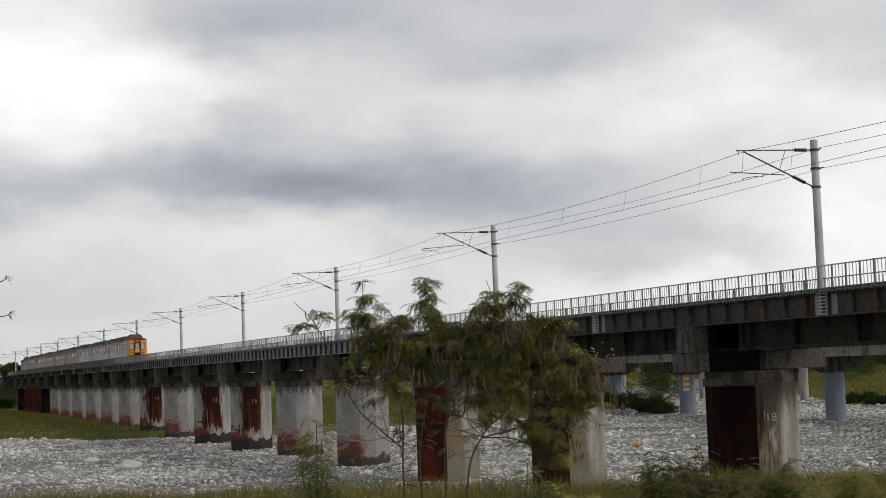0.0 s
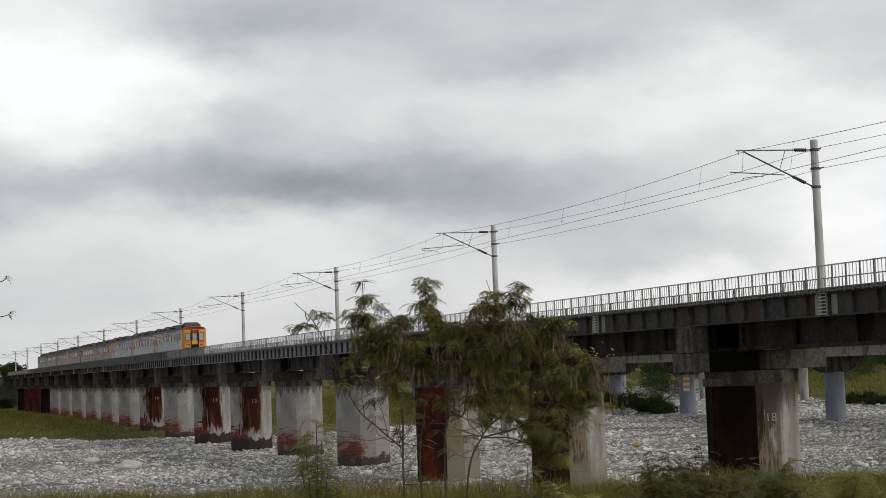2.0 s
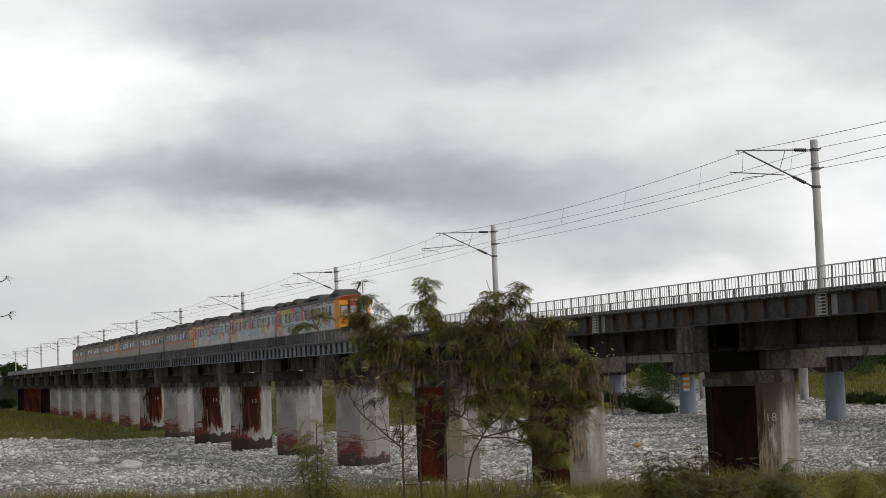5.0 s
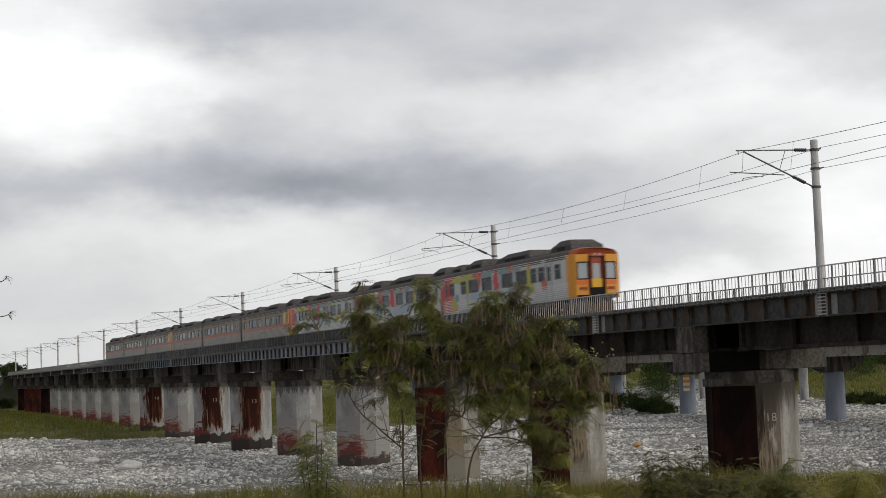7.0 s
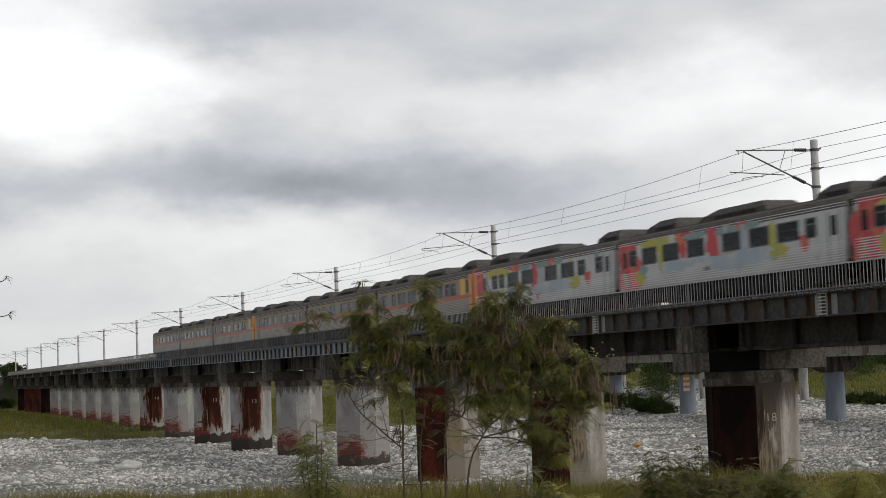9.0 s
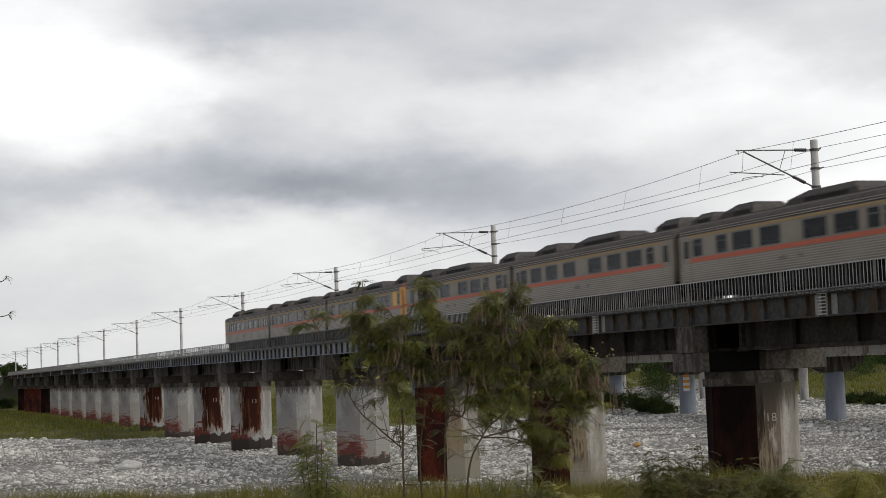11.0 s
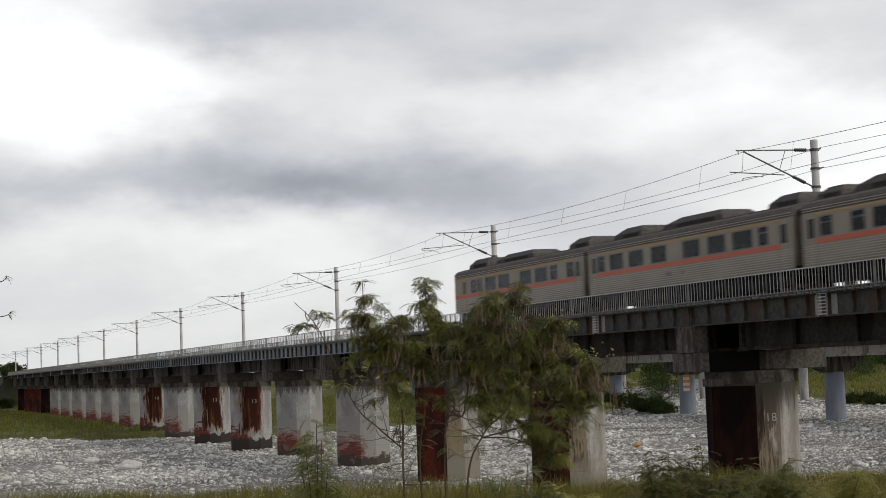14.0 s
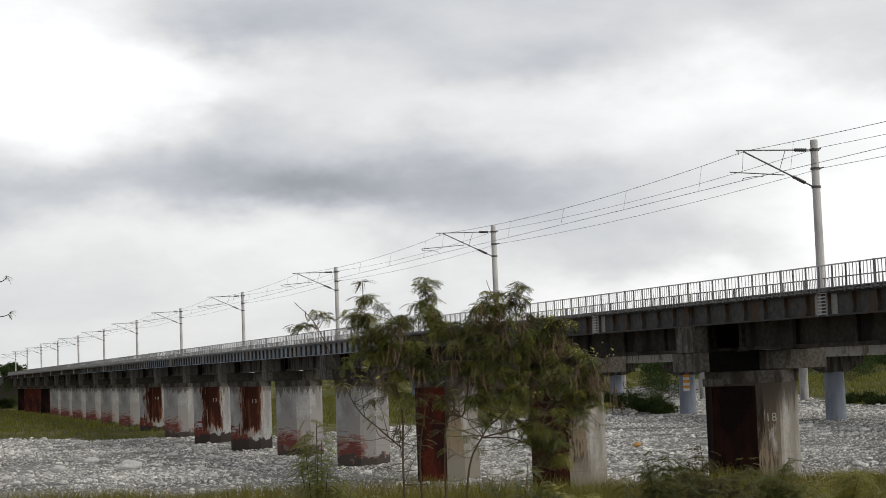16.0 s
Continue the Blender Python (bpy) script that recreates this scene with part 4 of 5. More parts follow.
def build_cab(t, e, xe, bright, deep):
    """Driving cab: rounded orange face with three windows and a recessed gangway door."""
    # orange wrap on the sides
    for s in (-1, 1):
        bm = BM()
        a, b = (xe - (0.30 if deep == 1 else 0.48), xe + 0.05) if e > 0 else (xe - 0.05, xe + 0.30)
        if not bright:
            a, b = (xe, xe + 0.1) if e < 0 else (xe - 0.1, xe)
        side_sheet(bm, s, a, b, 1.03, 3.30, 0.012)
        part("cab_side", bm, ORANGE, t, "orange cab side")
    # face in three vertical facets, corners swept back
    def facet(y0, y1, d0, d1, z0, z1, m, name, depth=0.05, label=""):
        bm = BM()
        d0, d1, depth = (d0 + 0.10) * deep, (d1 + 0.10) * deep, min(depth, 0.06) if deep < 1 else depth
        f = [(xe + e * d0, y0), (xe + e * d1, y1), (xe + e * (d1 - depth), y1), (xe + e * (d0 - depth), y0)]
        prism(bm, [(x, y, z0) for x, y in f], [(x, y, z1) for x, y in f])
        return part(name, bm, m, t, label)
    for s in (-1, 1):
        facet(s * HALF, s * 1.18, -0.08, 0.26, 1.05, 3.30, ORANGE, "cab_corner")
        facet(s * 1.18, s * 0.42, 0.26, 0.34, 1.05, 2.02, ORANGE, "cab_front", label="orange cab front with lower lamp panel")
        facet(s * 1.18, s * 0.42, 0.26, 0.34, 2.86, 3.30, ORANGE, "cab_brow")
        facet(s * 1.18, s * 1.08, 0.26, 0.27, 2.02, 2.86, ORANGE, "cab_pillar")
        facet(s * 0.50, s * 0.42, 0.335, 0.34, 2.02, 2.86, ORANGE, "cab_pillar")
        facet(s * 1.08, s * 0.50, 0.25, 0.315, 2.02, 2.86, SCREEN, "windscreen", 0.02, "windscreen coloured pale for the sky it reflects")
        for u0, u1, v0, v1 in ((1.13, 1.07, 1.97, 2.91), (0.53, 0.46, 1.97, 2.91)):
            facet(s * u0, s * u1, 0.29 + (1.1 - u0) * 0.1, 0.29 + (1.1 - u1) * 0.1, v0, v1, GASKET, "window_gasket", 0.03)
        for v0, v1 in ((1.97, 2.03), (2.85, 2.91)):
            facet(s * 1.07, s * 0.53, 0.30, 0.355, v0, v1, GASKET, "window_gasket", 0.03)
        facet(s * 1.17, s * 0.46, 0.275, 0.35, 1.70, 1.92, FACE_STRIPE, "face_stripe", 0.02, "orange-red stripe below the windscreen")
        facet(s * 1.0, s * 0.58, 0.30, 0.35, 1.46, 1.58, ORANGE_DEEP, "lamp_panel", 0.03)
        for y in (0.66, 0.9):
            bm = BM()
            rod(bm, (xe + e * 0.40 * deep, s * y, 1.52), (xe + e * 0.49 * deep, s * y, 1.52), 0.085, n=14)
            part("headlight", bm, ORANGE_DEEP, t, "round headlight, unlit")
        facet(s * 0.47, s * 0.33, 0.38, 0.38, 1.05, 3.25, GANGWAY, "gangway_frame", 0.14, "dark brown gangway rubber")
        facet(s * 1.15, s * 0.45, 0.30, 0.36, 1.0, 1.16, UNDER, "skirt", 0.06)
    facet(-0.36, 0.36, 0.28, 0.28, 1.55, 2.02, YELLOW, "gangway_door", label="yellow gangway door")
    facet(-0.36, 0.36, 0.28, 0.28, 2.82, 3.20, ORANGE_DEEP, "gangway_door")
    facet(-0.36, -0.22, 0.28, 0.28, 2.02, 2.82, ORANGE_DEEP, "door_stile")
    facet(0.22, 0.36, 0.28, 0.28, 2.02, 2.82, ORANGE_DEEP, "door_stile")
    facet(-0.22, 0.22, 0.26, 0.26, 2.02, 2.82, SCREEN, "door_window", 0.02)
    facet(-0.40, 0.40, 0.42, 0.42, 0.98, 1.55, UNDER, "footplate", 0.15, "black gangway footplate")
    facet(-0.42, 0.42, 0.42, 0.42, 3.20, 3.36, BROW, "lamp_hood", 0.3, "hood with marker lamp")
    for y in (-0.14, 0.14):
        bm = BM()
        rod(bm, (xe + e * 0.50 * deep, y, 3.28), (xe + e * 0.56 * deep, y, 3.28), 0.07, n=12)
        part("marker_lamp", bm, LAMP, t)
    bm = BM()
    prism(bm, [(xe - e * 0.3, -1.2, 0.25), (xe + e * 0.25 * deep, -1.0, 0.25), (xe + e * 0.25 * deep, 1.0, 0.25), (xe - e * 0.3, 1.2, 0.25)], [(xe - e * 0.3, -1.2, 0.85), (xe + e * 0.10, -1.1, 0.85), (xe + e * 0.10, 1.1, 0.85), (xe - e * 0.3, 1.2, 0.85)])
    part("plough", bm, PLOUGH, t, "dusty brown plough under the cab")
    bm = BM()
    pr = section(0.985)
    ring0 = [(xe - e * 0.02, u, z) for u, z in pr]
    ring1 = [(xe + e * deep * (0.08 + 0.36 * (1 - (abs(u) / HALF) ** 2)), u * 0.97, z - 0.10 * (z - 3.05)) for u, z in pr]
    prism(bm, ring0, ring1)
    part("roof_brow", bm, BROW if bright else ROOF, t, "red-brown brow under the roof")


TRAIN = []


def build_train():
    kinds = ["rear", "mid", "front"]
    for i in range(9):                       # counted from the trailing end
        TRAIN.append((build_car(kinds[i % 3], i >= 6, 40 + i, i == 8, i == 0), i))


build_train()


def train_place(t):
    """Where the trailing coupler of the train is, t seconds into the clip."""
    return 0.05387 * t * t + 22.3963 * t - 420.49


def motions():
    for car, i in TRAIN:
        walk(car, [(t, pose(train_place(t) + i * CAR, D, RAIL)) for t in (0, 2, 4, 6, 8, 10, 12, 14, 16)])


# ---------- road bridge and far viaduct behind the railway ----------
def build_road_bridge():
    line = [(-35, 92.5), (-75, 94), (-115, 96.2), (-155, 99), (-196.1, 102.5), (-234.3, 110.0), (-272, 115), (-310.8, 119.9), (-350, 124), (-390, 128), (-430, 132)]
    line = [Vector((x, y, 0)) for x, y in line]
    t0 = None
    for p, q in zip(line, line[1:]):
        way = (q - p)
        turn = math.degrees(math.atan2(way.y, way.x))
        m = pose(p.x, p.y, height(p.x, p.y) - 0.4, 0, 0, turn)
        if t0:
            t0 = copy_thing(t0, m)
        else:
            t0 = thing("road_bridge_pier", m, "blue-grey painted round pier of the road bridge", "bridge pier", "piers of the road bridge")
            bm = BM()
            rod(bm, (0, 0, 0), (0, 0, 5.6), 1.12, 1.06, 28)
            part("column", bm, PAINT_BLUE, t0)
            bm = BM()
            prism(bm, [(-0.9, -1.3, 5.55), (0.9, -1.3, 5.55), (0.9, 1.3, 5.55), (-0.9, 1.3, 5.55)], [(-0.9, -3.2, 6.6), (0.9, -3.2, 6.6), (0.9, 3.2, 6.6), (-0.9, 3.2, 6.6)])
            box(bm, -0.9, 0.9, -3.2, 3.2, 6.6, 7.2)
            part("hammerhead", bm, HEAD, t0, "flared dark concrete pier head")
        k = way.length
        s = thing("road_bridge_span", pose(p.x, p.y, 0, 0, 0, turn), "pale concrete girder span of the road bridge", "bridge span", "spans of the road bridge")
        for y in (-3.6, -1.2, 1.2, 3.6):
            part("girder", boxes((0.1, k - 0.1, y - 0.28, y + 0.28, 6.05, 7.3), (0.1, k - 0.1, y - 0.45, y + 0.45, 5.83, 6.07)), CONCRETE, s)
        part("deck", boxes((0, k, -5.2, 5.2, 7.3, 7.6)), CONCRETE, s)
        for y in (-5.1, 5.1):
            part("parapet", boxes((0, k, y - 0.12, y + 0.12, 7.6, 8.1)), PALE, s)
    # banded board on one column
    p = line[4]
    b = thing("warning_board", pose(p.x + 0.75, p.y - 0.95, 0, 0, 0, 50), "orange and white banded board on a blue-grey column", "sign")
    for i in range(6):
        part("band", boxes((0, 0.85, -0.04, 0.04, 1.9 + i * 0.36, 2.26 + i * 0.36)), SIGN_ORANGE if i % 2 else SIGN_WHITE, b)
    # far viaduct
    f0 = None
    for x in (-160, -194, -228, -263, -298, -333, -368, -403):
        m = pose(x, 140 - 0.02 * (x + 228), BED - 0.3)
        if f0:
            f0 = copy_thing(f0, m)
            continue
        f0 = thing("viaduct_pier", m, "slim white concrete pier of the far viaduct", "bridge pier", "piers of the far viaduct")
        bm = BM()
        rod(bm, (0, 0, 0), (0, 0, 7.4), 0.72, 0.70, 20)
        part("column", bm, PALE, f0)
    v = thing("viaduct_deck", pose(0, 0, 0), "pale concrete deck of the far viaduct", "bridge span")
    bm = BM()
    prism(bm, [(-430, 141.5, 6.2), (-430, 146.5, 6.2), (-430, 146.5, 7.6), (-430, 141.5, 7.6)], [(-120, 135.5, 6.2), (-120, 140.5, 6.2), (-120, 140.5, 7.6), (-120, 135.5, 7.6)])
    part("slab", bm, PALE, v)


build_road_bridge()

# ---------- plants and stones ----------
LEAF = mat("green_leaflets", (0.160, 0.168, 0.040), 0.45, vary=0.3, scale=1.2, fine=6, bump=0, rand=0.55)
LEAF_YELLOW = mat("yellowish_leaflets", (0.26, 0.245, 0.058), 0.45, vary=0.3, scale=1.2, fine=6, bump=0, rand=0.45)
LEAF_DULL = mat("dull_brownish_leaflets", (0.13, 0.115, 0.052), 0.6, vary=0.3, scale=1.2, fine=6, bump=0, rand=0.45)
BARK = mat("grey_brown_bark", (0.115, 0.085, 0.058), 0.9, vary=0.3, fine=30)
POD = mat("dry_brown_pods", (0.125, 0.080, 0.052), 0.6, vary=0.3, bump=0, rand=-0.5)
FLOWER = mat("yellow_flower_heads", (0.46, 0.40, 0.13), 0.8, vary=0.2, bump=0)
BLADE = mat("bank_grass", (0.185, 0.17, 0.04), 0.75, vary=0.25, scale=0.5, fine=4, second=(0.26, 0.21, 0.08), cover=0.35, bump=0, rand=-0.4)
MEADOW = mat("island_grass", (0.165, 0.162, 0.030), 0.85, vary=0.25, scale=0.08, fine=1.0, second=(0.17, 0.165, 0.055), cover=0.45, bump=0, rand=-0.35)
WOODS = mat("far_foliage", (0.045, 0.065, 0.020), 0.85, vary=0.3, scale=0.1, fine=0.8, bump=0, rand=-0.5)


def leafy(m, share=0.4):
    """Lets light through a leaf material."""
    N, L = m.node_tree.nodes, m.node_tree.links
    b = N["Principled BSDF"]
    tr, mx = N.new("ShaderNodeBsdfTranslucent"), N.new("ShaderNodeMixShader")
    L.new(b.inputs["Base Color"].links[0].from_socket, tr.inputs["Color"])
    mx.inputs[0].default_value = share
    L.new(b.outputs[0], mx.inputs[1])
    L.new(tr.outputs[0], mx.inputs[2])
    L.new(mx.outputs[0], N["Material Output"].inputs["Surface"])


for leaf_material in (LEAF, LEAF_YELLOW, LEAF_DULL, BLADE, MEADOW, WOODS):
    leafy(leaf_material)
RNG = np.random.default_rng(7)
ACROSS = Vector((AHEAD.y, -AHEAD.x, 0)).normalized()      # to the right of the view
DEEP = Vector((AHEAD.x, AHEAD.y, 0)).normalized()


def unit_rows(v):
    return v / np.maximum(np.linalg.norm(v, axis=1, keepdims=True), 1e-9)


def stones():
    """Cobbles: knobbly twelve-cornered bodies, half sunk, sorted by size along the bed."""
    g = (1 + 5 ** 0.5) / 2
    iv = np.array([(-1, g, 0), (1, g, 0), (-1, -g, 0), (1, -g, 0), (0, -1, g), (0, 1, g), (0, -1, -g), (0, 1, -g), (g, 0, -1), (g, 0, 1), (-g, 0, -1), (-g, 0, 1)]) / 1.9
    it = np.array([(0, 11, 5), (0, 5, 1), (0, 1, 7), (0, 7, 10), (0, 10, 11), (1, 5, 9), (5, 11, 4), (11, 10, 2), (10, 7, 6), (7, 1, 8), (3, 9, 4), (3, 4, 2), (3, 2, 6), (3, 6, 8), (3, 8, 9), (4, 9, 5), (2, 4, 11), (6, 2, 10), (8, 6, 7), (9, 8, 1)])
    ov = np.array([(1, 0, 0), (-1, 0, 0), (0, 1, 0), (0, -1, 0), (0, 0, 1), (0, 0, -1.0)])
    ot = np.array([(0, 2, 4), (2, 1, 4), (1, 3, 4), (3, 0, 4), (2, 0, 5), (1, 2, 5), (3, 1, 5), (0, 3, 5)])
    for name, many, shape, tris, low, high, label in (("river_stones", 52000, iv, it, 1.0, 1.0, "countless pale grey cobbles on the dry river bed"),
                                                      ("river_pebbles", 120000, ov, ot, 0.62, 0.8, "fine grey pebbles between the cobbles")):
        spots = []
        while len(spots) < many:
            r = 50 + 290 * RNG.random() ** 1.5
            a = RNG.uniform(-0.30, 0.30)
            p = DEEP * (r * math.cos(a)) + ACROSS * (r * math.sin(a))
            if p.x < -60 and grass_edge(p.x, p.y) > 1.5 or 0.944 * -p.x + 0.33 * p.y < 45:
                continue
            drift = noise.noise((p.x * 0.035, p.y * 0.06, 9.0)) + 0.5 * noise.noise((p.x * 0.15, p.y * 0.15, 2.0))
            if low == 1.0 and RNG.random() > 0.66 + 0.8 * drift:
                continue
            size = min(0.42, low * (0.030 + 0.00026 * r) * (1 + high * RNG.pareto(3.6)) * (1 + 0.5 * max(0, drift)))
            spots.append((p.x, p.y, height(p.x, p.y) + size * 0.22, size))
        S = np.array(spots)
        n, k = len(S), len(shape)
        q = shape[None] * (1 + 0.28 * RNG.standard_normal((n, k, 1)).clip(-1.2, 1.2)) * np.array([1.25, 0.95, 0.66]) * S[:, 3][:, None, None]
        ang = RNG.random(n) * 6.283
        c, sn = np.cos(ang)[:, None], np.sin(ang)[:, None]
        q = np.stack([q[:, :, 0] * c - q[:, :, 1] * sn, q[:, :, 0] * sn + q[:, :, 1] * c, q[:, :, 2]], 2) + S[:, None, :3]
        f = tris[None] + (np.arange(n) * k)[:, None, None]
        tagged(new(name, from_arrays(name, q.reshape(-1, 3).tolist(), f.reshape(-1, 3).tolist(), STONE)), label, "stones", kind="stuff")


def boulder(x, y, size, seed):
    bm = BM()
    bmesh.ops.create_icosphere(bm, subdivisions=3, radius=1.0)
    for v in bm.verts:
        k = 1 + 0.35 * noise.noise(v.co * 1.1 + Vector((seed, 0, 0))) + 0.12 * noise.noise(v.co * 3 + Vector((seed, 5, 0)))
        v.co = Vector((v.co.x * 1.25, v.co.y * 0.9, v.co.z * 0.62)) * (k * size)
    ob = new("boulder", mesh_of("boulder", bm, BOULDER))
    ob.matrix_basis = pose(x, y, height(x, y) + size * 0.42, 0, 0, seed * 50)
    tagged(ob, "large pale boulder lying on the cobbles", "boulder", "boulders on the river bed")
    return ob


def blades(name, spots, heights, widths, lean, material, label, per=1):
    """Bent grass blades, two triangles each with a tip."""
    n = len(spots)
    P = np.repeat(np.array(spots), per, axis=0)
    n *= per
    if per > 1:
        P[:, :2] += RNG.normal(0, np.repeat(widths, per)[:, None] * 2.2, (n, 2))
    h = np.repeat(heights, per) * RNG.uniform(0.55, 1.15, n)
    w = np.repeat(widths, per) * RNG.uniform(0.6, 1.2, n)
    a = RNG.uniform(0, 2 * math.pi, n)
    side = np.stack([np.cos(a), np.sin(a), np.zeros(n)], 1) * w[:, None] * 0.5
    b = RNG.uniform(0, 2 * math.pi, n)
    tip = np.stack([np.cos(b), np.sin(b), np.zeros(n)], 1) * (h * lean * RNG.uniform(0.2, 1.0, n))[:, None]
    up = np.array([0, 0, 1.0])
    v = np.stack([P - side, P + side, P + tip * 0.35 + up * (h * 0.6)[:, None] + side * 0.7, P + tip * 0.35 + up * (h * 0.6)[:, None] - side * 0.7, P + tip + up * h[:, None]], 1).reshape(-1, 3)
    k = np.arange(n)[:, None] * 5
    quads = (k + np.array([0, 1, 2, 3])).tolist()
    tris = (k + np.array([3, 2, 4])).tolist()
    return tagged(new(name, from_arrays(name, v.tolist(), quads + tris, material)), label, "grass", kind="stuff")


def grasses():
    spots = []
    while len(spots) < 22000:
        s, l = RNG.uniform(15, 44) if RNG.random() < 0.5 else RNG.uniform(21, 29), RNG.uniform(-13, 13)
        if abs(l) > 0.32 * s + 0.5:
            continue
        p = DEEP * s + ACROSS * l
        if noise.noise((p.x * 0.5, p.y * 0.5, 6)) + 0.35 < RNG.random() - 0.35:
            continue
        spots.append((p.x, p.y, height(p.x, p.y) - 0.02))
    k = len(spots)
    hs = np.array([0.34 * (1 + 0.9 * noise.noise((x * 0.6, y * 0.6, 3))) for x, y, z in spots])
    blades("bank_grass", spots, hs, np.full(k, 0.011), 0.6, BLADE, "long yellow-green grass along the levee", 3)
    spots = []
    while len(spots) < 15000:
        x, y = RNG.uniform(-445, -205), RNG.uniform(-30, 110)
        if grass_edge(x, y) < 0.5 + RNG.random() * 3:
            continue
        spots.append((x, y, height(x, y) - 0.05))
    k = len(spots)
    hs = np.array([0.62 * (1 + 0.8 * noise.noise((x * 0.06, y * 0.1, 3))) for x, y, z in spots])
    blades("island_grass", spots, hs, np.full(k, 0.13), 0.5, MEADOW, "tall green grass on the river island", 4)
    spots = []
    while len(spots) < 16000:
        x, y = RNG.uniform(-560, -110), RNG.uniform(110, 330)
        if x > -110 - 0.4 * y or grass_edge(x, y) < RNG.random() * 6:
            continue
        spots.append((x, y, height(x, y) - 0.05))
    k = len(spots)
    blades("meadow_grass", spots, np.full(k, 0.8), np.full(k, 0.2), 0.5, MEADOW, "rough green meadow behind the bridges", 3)


def leaf_cloud(centres, radii, per, size, squash=0.75):
    """Small leaf quads strewn through lumpy shells. Returns corners and faces."""
    V, F, k = [], [], 0
    for c, r in zip(centres, radii):
        d = unit_rows(RNG.standard_normal((per, 3)))
        rad = r * RNG.uniform(0.55, 1.05, per) * (1 + 0.25 * np.sin(d[:, 0] * 5 + c[0]) * np.cos(d[:, 1] * 4 + c[1]))
        P = np.array(c) + d * rad[:, None] * np.array([1, 1, squash])
        a, b = unit_rows(RNG.standard_normal((per, 3))), unit_rows(RNG.standard_normal((per, 3)))
        s = (size * RNG.uniform(0.5, 1.3, per))[:, None]
        V.append(np.stack([P - a * s, P + b * s * 0.55, P + a * s, P - b * s * 0.55], 1).reshape(-1, 3))
        F.append((np.arange(per)[:, None] * 4 + np.arange(4) + k))
        k += per * 4
    return np.concatenate(V).tolist(), np.concatenate(F).tolist()


def shrub(x, y, w, h, label, n=7, leaf=0.15, per=520, material=None):
    z = height(x, y)
    t = thing("shrub", pose(x, y, z), label, "shrub", "shrubs by the bridges")
    cs = [(RNG.normal(0, w * 0.35), RNG.normal(0, w * 0.35), h * RNG.uniform(0.3, 0.75)) for _ in range(n)]
    v, f = leaf_cloud(cs, [RNG.uniform(0.3, 0.5) * w for _ in cs], per, leaf)
    part("crown", from_arrays("crown", v, f, material or WOODS), None, t)
    bm = BM()
    for c in cs:
        rod(bm, (0, 0, -0.1), (c[0], c[1], c[2]), 0.05, 0.02, 5)
    part("stems", bm, BARK, t)


def far_woods():
    cs, rs = [], []
    for i in range(520):
        r = RNG.uniform(520, 720)
        a = RNG.uniform(-0.10, 0.36)
        p = DEEP * (r * math.cos(a)) + ACROSS * (r * math.sin(a))
        if abs(p.y - D) < 22:
            continue
        k = RNG.uniform(2.6, 5.2) * (0.6 if a < 0.06 else 1.0)
        cs.append((p.x, p.y, height(p.x, p.y) + k * RNG.uniform(0.5, 1.3)))
        rs.append(k)
    v, f = leaf_cloud(cs, rs, 170, 0.6, 0.85)
    tagged(new("far_woods", from_arrays("far_woods", v, f, WOODS)), "dark green belt of far trees and thicket", "trees", kind="stuff")


def bank_trees():
    for x, y, h in ((-600, 43.5, 5.5), (-625, 46.5, 6.5), (-650, 48.5, 6.0), (-690, 52, 7.5), (-575, 42.5, 4.0), (-640, 50.5, 6.5), (-615, 49, 5.0)):
        z = height(x, y)
        t = thing("tree", pose(x, y, z), "small dark green tree on the far bank", "tree", "trees on the far bank")
        bm = BM()
        rod(bm, (0, 0, -0.3), (0.2, 0.1, h * 0.6), 0.16, 0.07, 7)
        for a in range(4):
            rod(bm, (0.1, 0, h * 0.35), (math.cos(a * 1.6) * h * 0.25, math.sin(a * 1.6) * h * 0.25, h * 0.75), 0.07, 0.03, 5)
        part("trunk", bm, BARK, t)
        cs = [(RNG.normal(0, h * 0.2), RNG.normal(0, h * 0.2), h * RNG.uniform(0.3, 0.9)) for _ in range(16)]
        v, f = leaf_cloud(cs, [h * RNG.uniform(0.16, 0.30) for _ in cs], 130, 0.3)
        part("crown", from_arrays("crown", v, f, WOODS), None, t)


# a feathery leaf along +x, hanging: a midrib with pairs of narrow leaflets-bearing side ribs
def feather(pairs=7, length=0.22, side=0.064, wide=0.0088):
    V, F = [], []

    def strip(p0, p1, w0, w1, up):
        p0, p1 = np.array(p0), np.array(p1)
        n = np.cross(p1 - p0, up)
        n = n / (np.linalg.norm(n) + 1e-9)
        k = len(V)
        V.extend([p0 - n * w0, p0 + n * w0, p1 + n * w1, p1 - n * w1])
        F.append((k, k + 1, k + 2, k + 3))

    def droop(x):
        return -0.55 * x * x / length
    strip((0, 0, 0), (length * 0.5, 0, droop(length * 0.5)), 0.0012, 0.001, (0, 0, 1))
    strip((length * 0.5, 0, droop(length * 0.5)), (length, 0, droop(length)), 0.001, 0.0008, (0, 0, 1))
    for i in range(pairs):
        x = length * (0.22 + 0.78 * i / (pairs - 1))
        k = side * (0.75 + 0.5 * math.sin(math.pi * (i + 1) / (pairs + 1)))
        for s in (-1, 1):
            a = (x, 0, droop(x))
            m = (x + k * 0.25, s * k * 0.5, droop(x) + 0.004)
            b = (x + k * 0.55, s * k * 0.95, droop(x) - k * 0.25)
            strip(a, m, wide * 0.4, wide, (0, 0, 1))
            strip(m, b, wide, wide * 0.35, (0, 0, 1))
    return np.array(V), np.array(F)


FV, FF = feather()


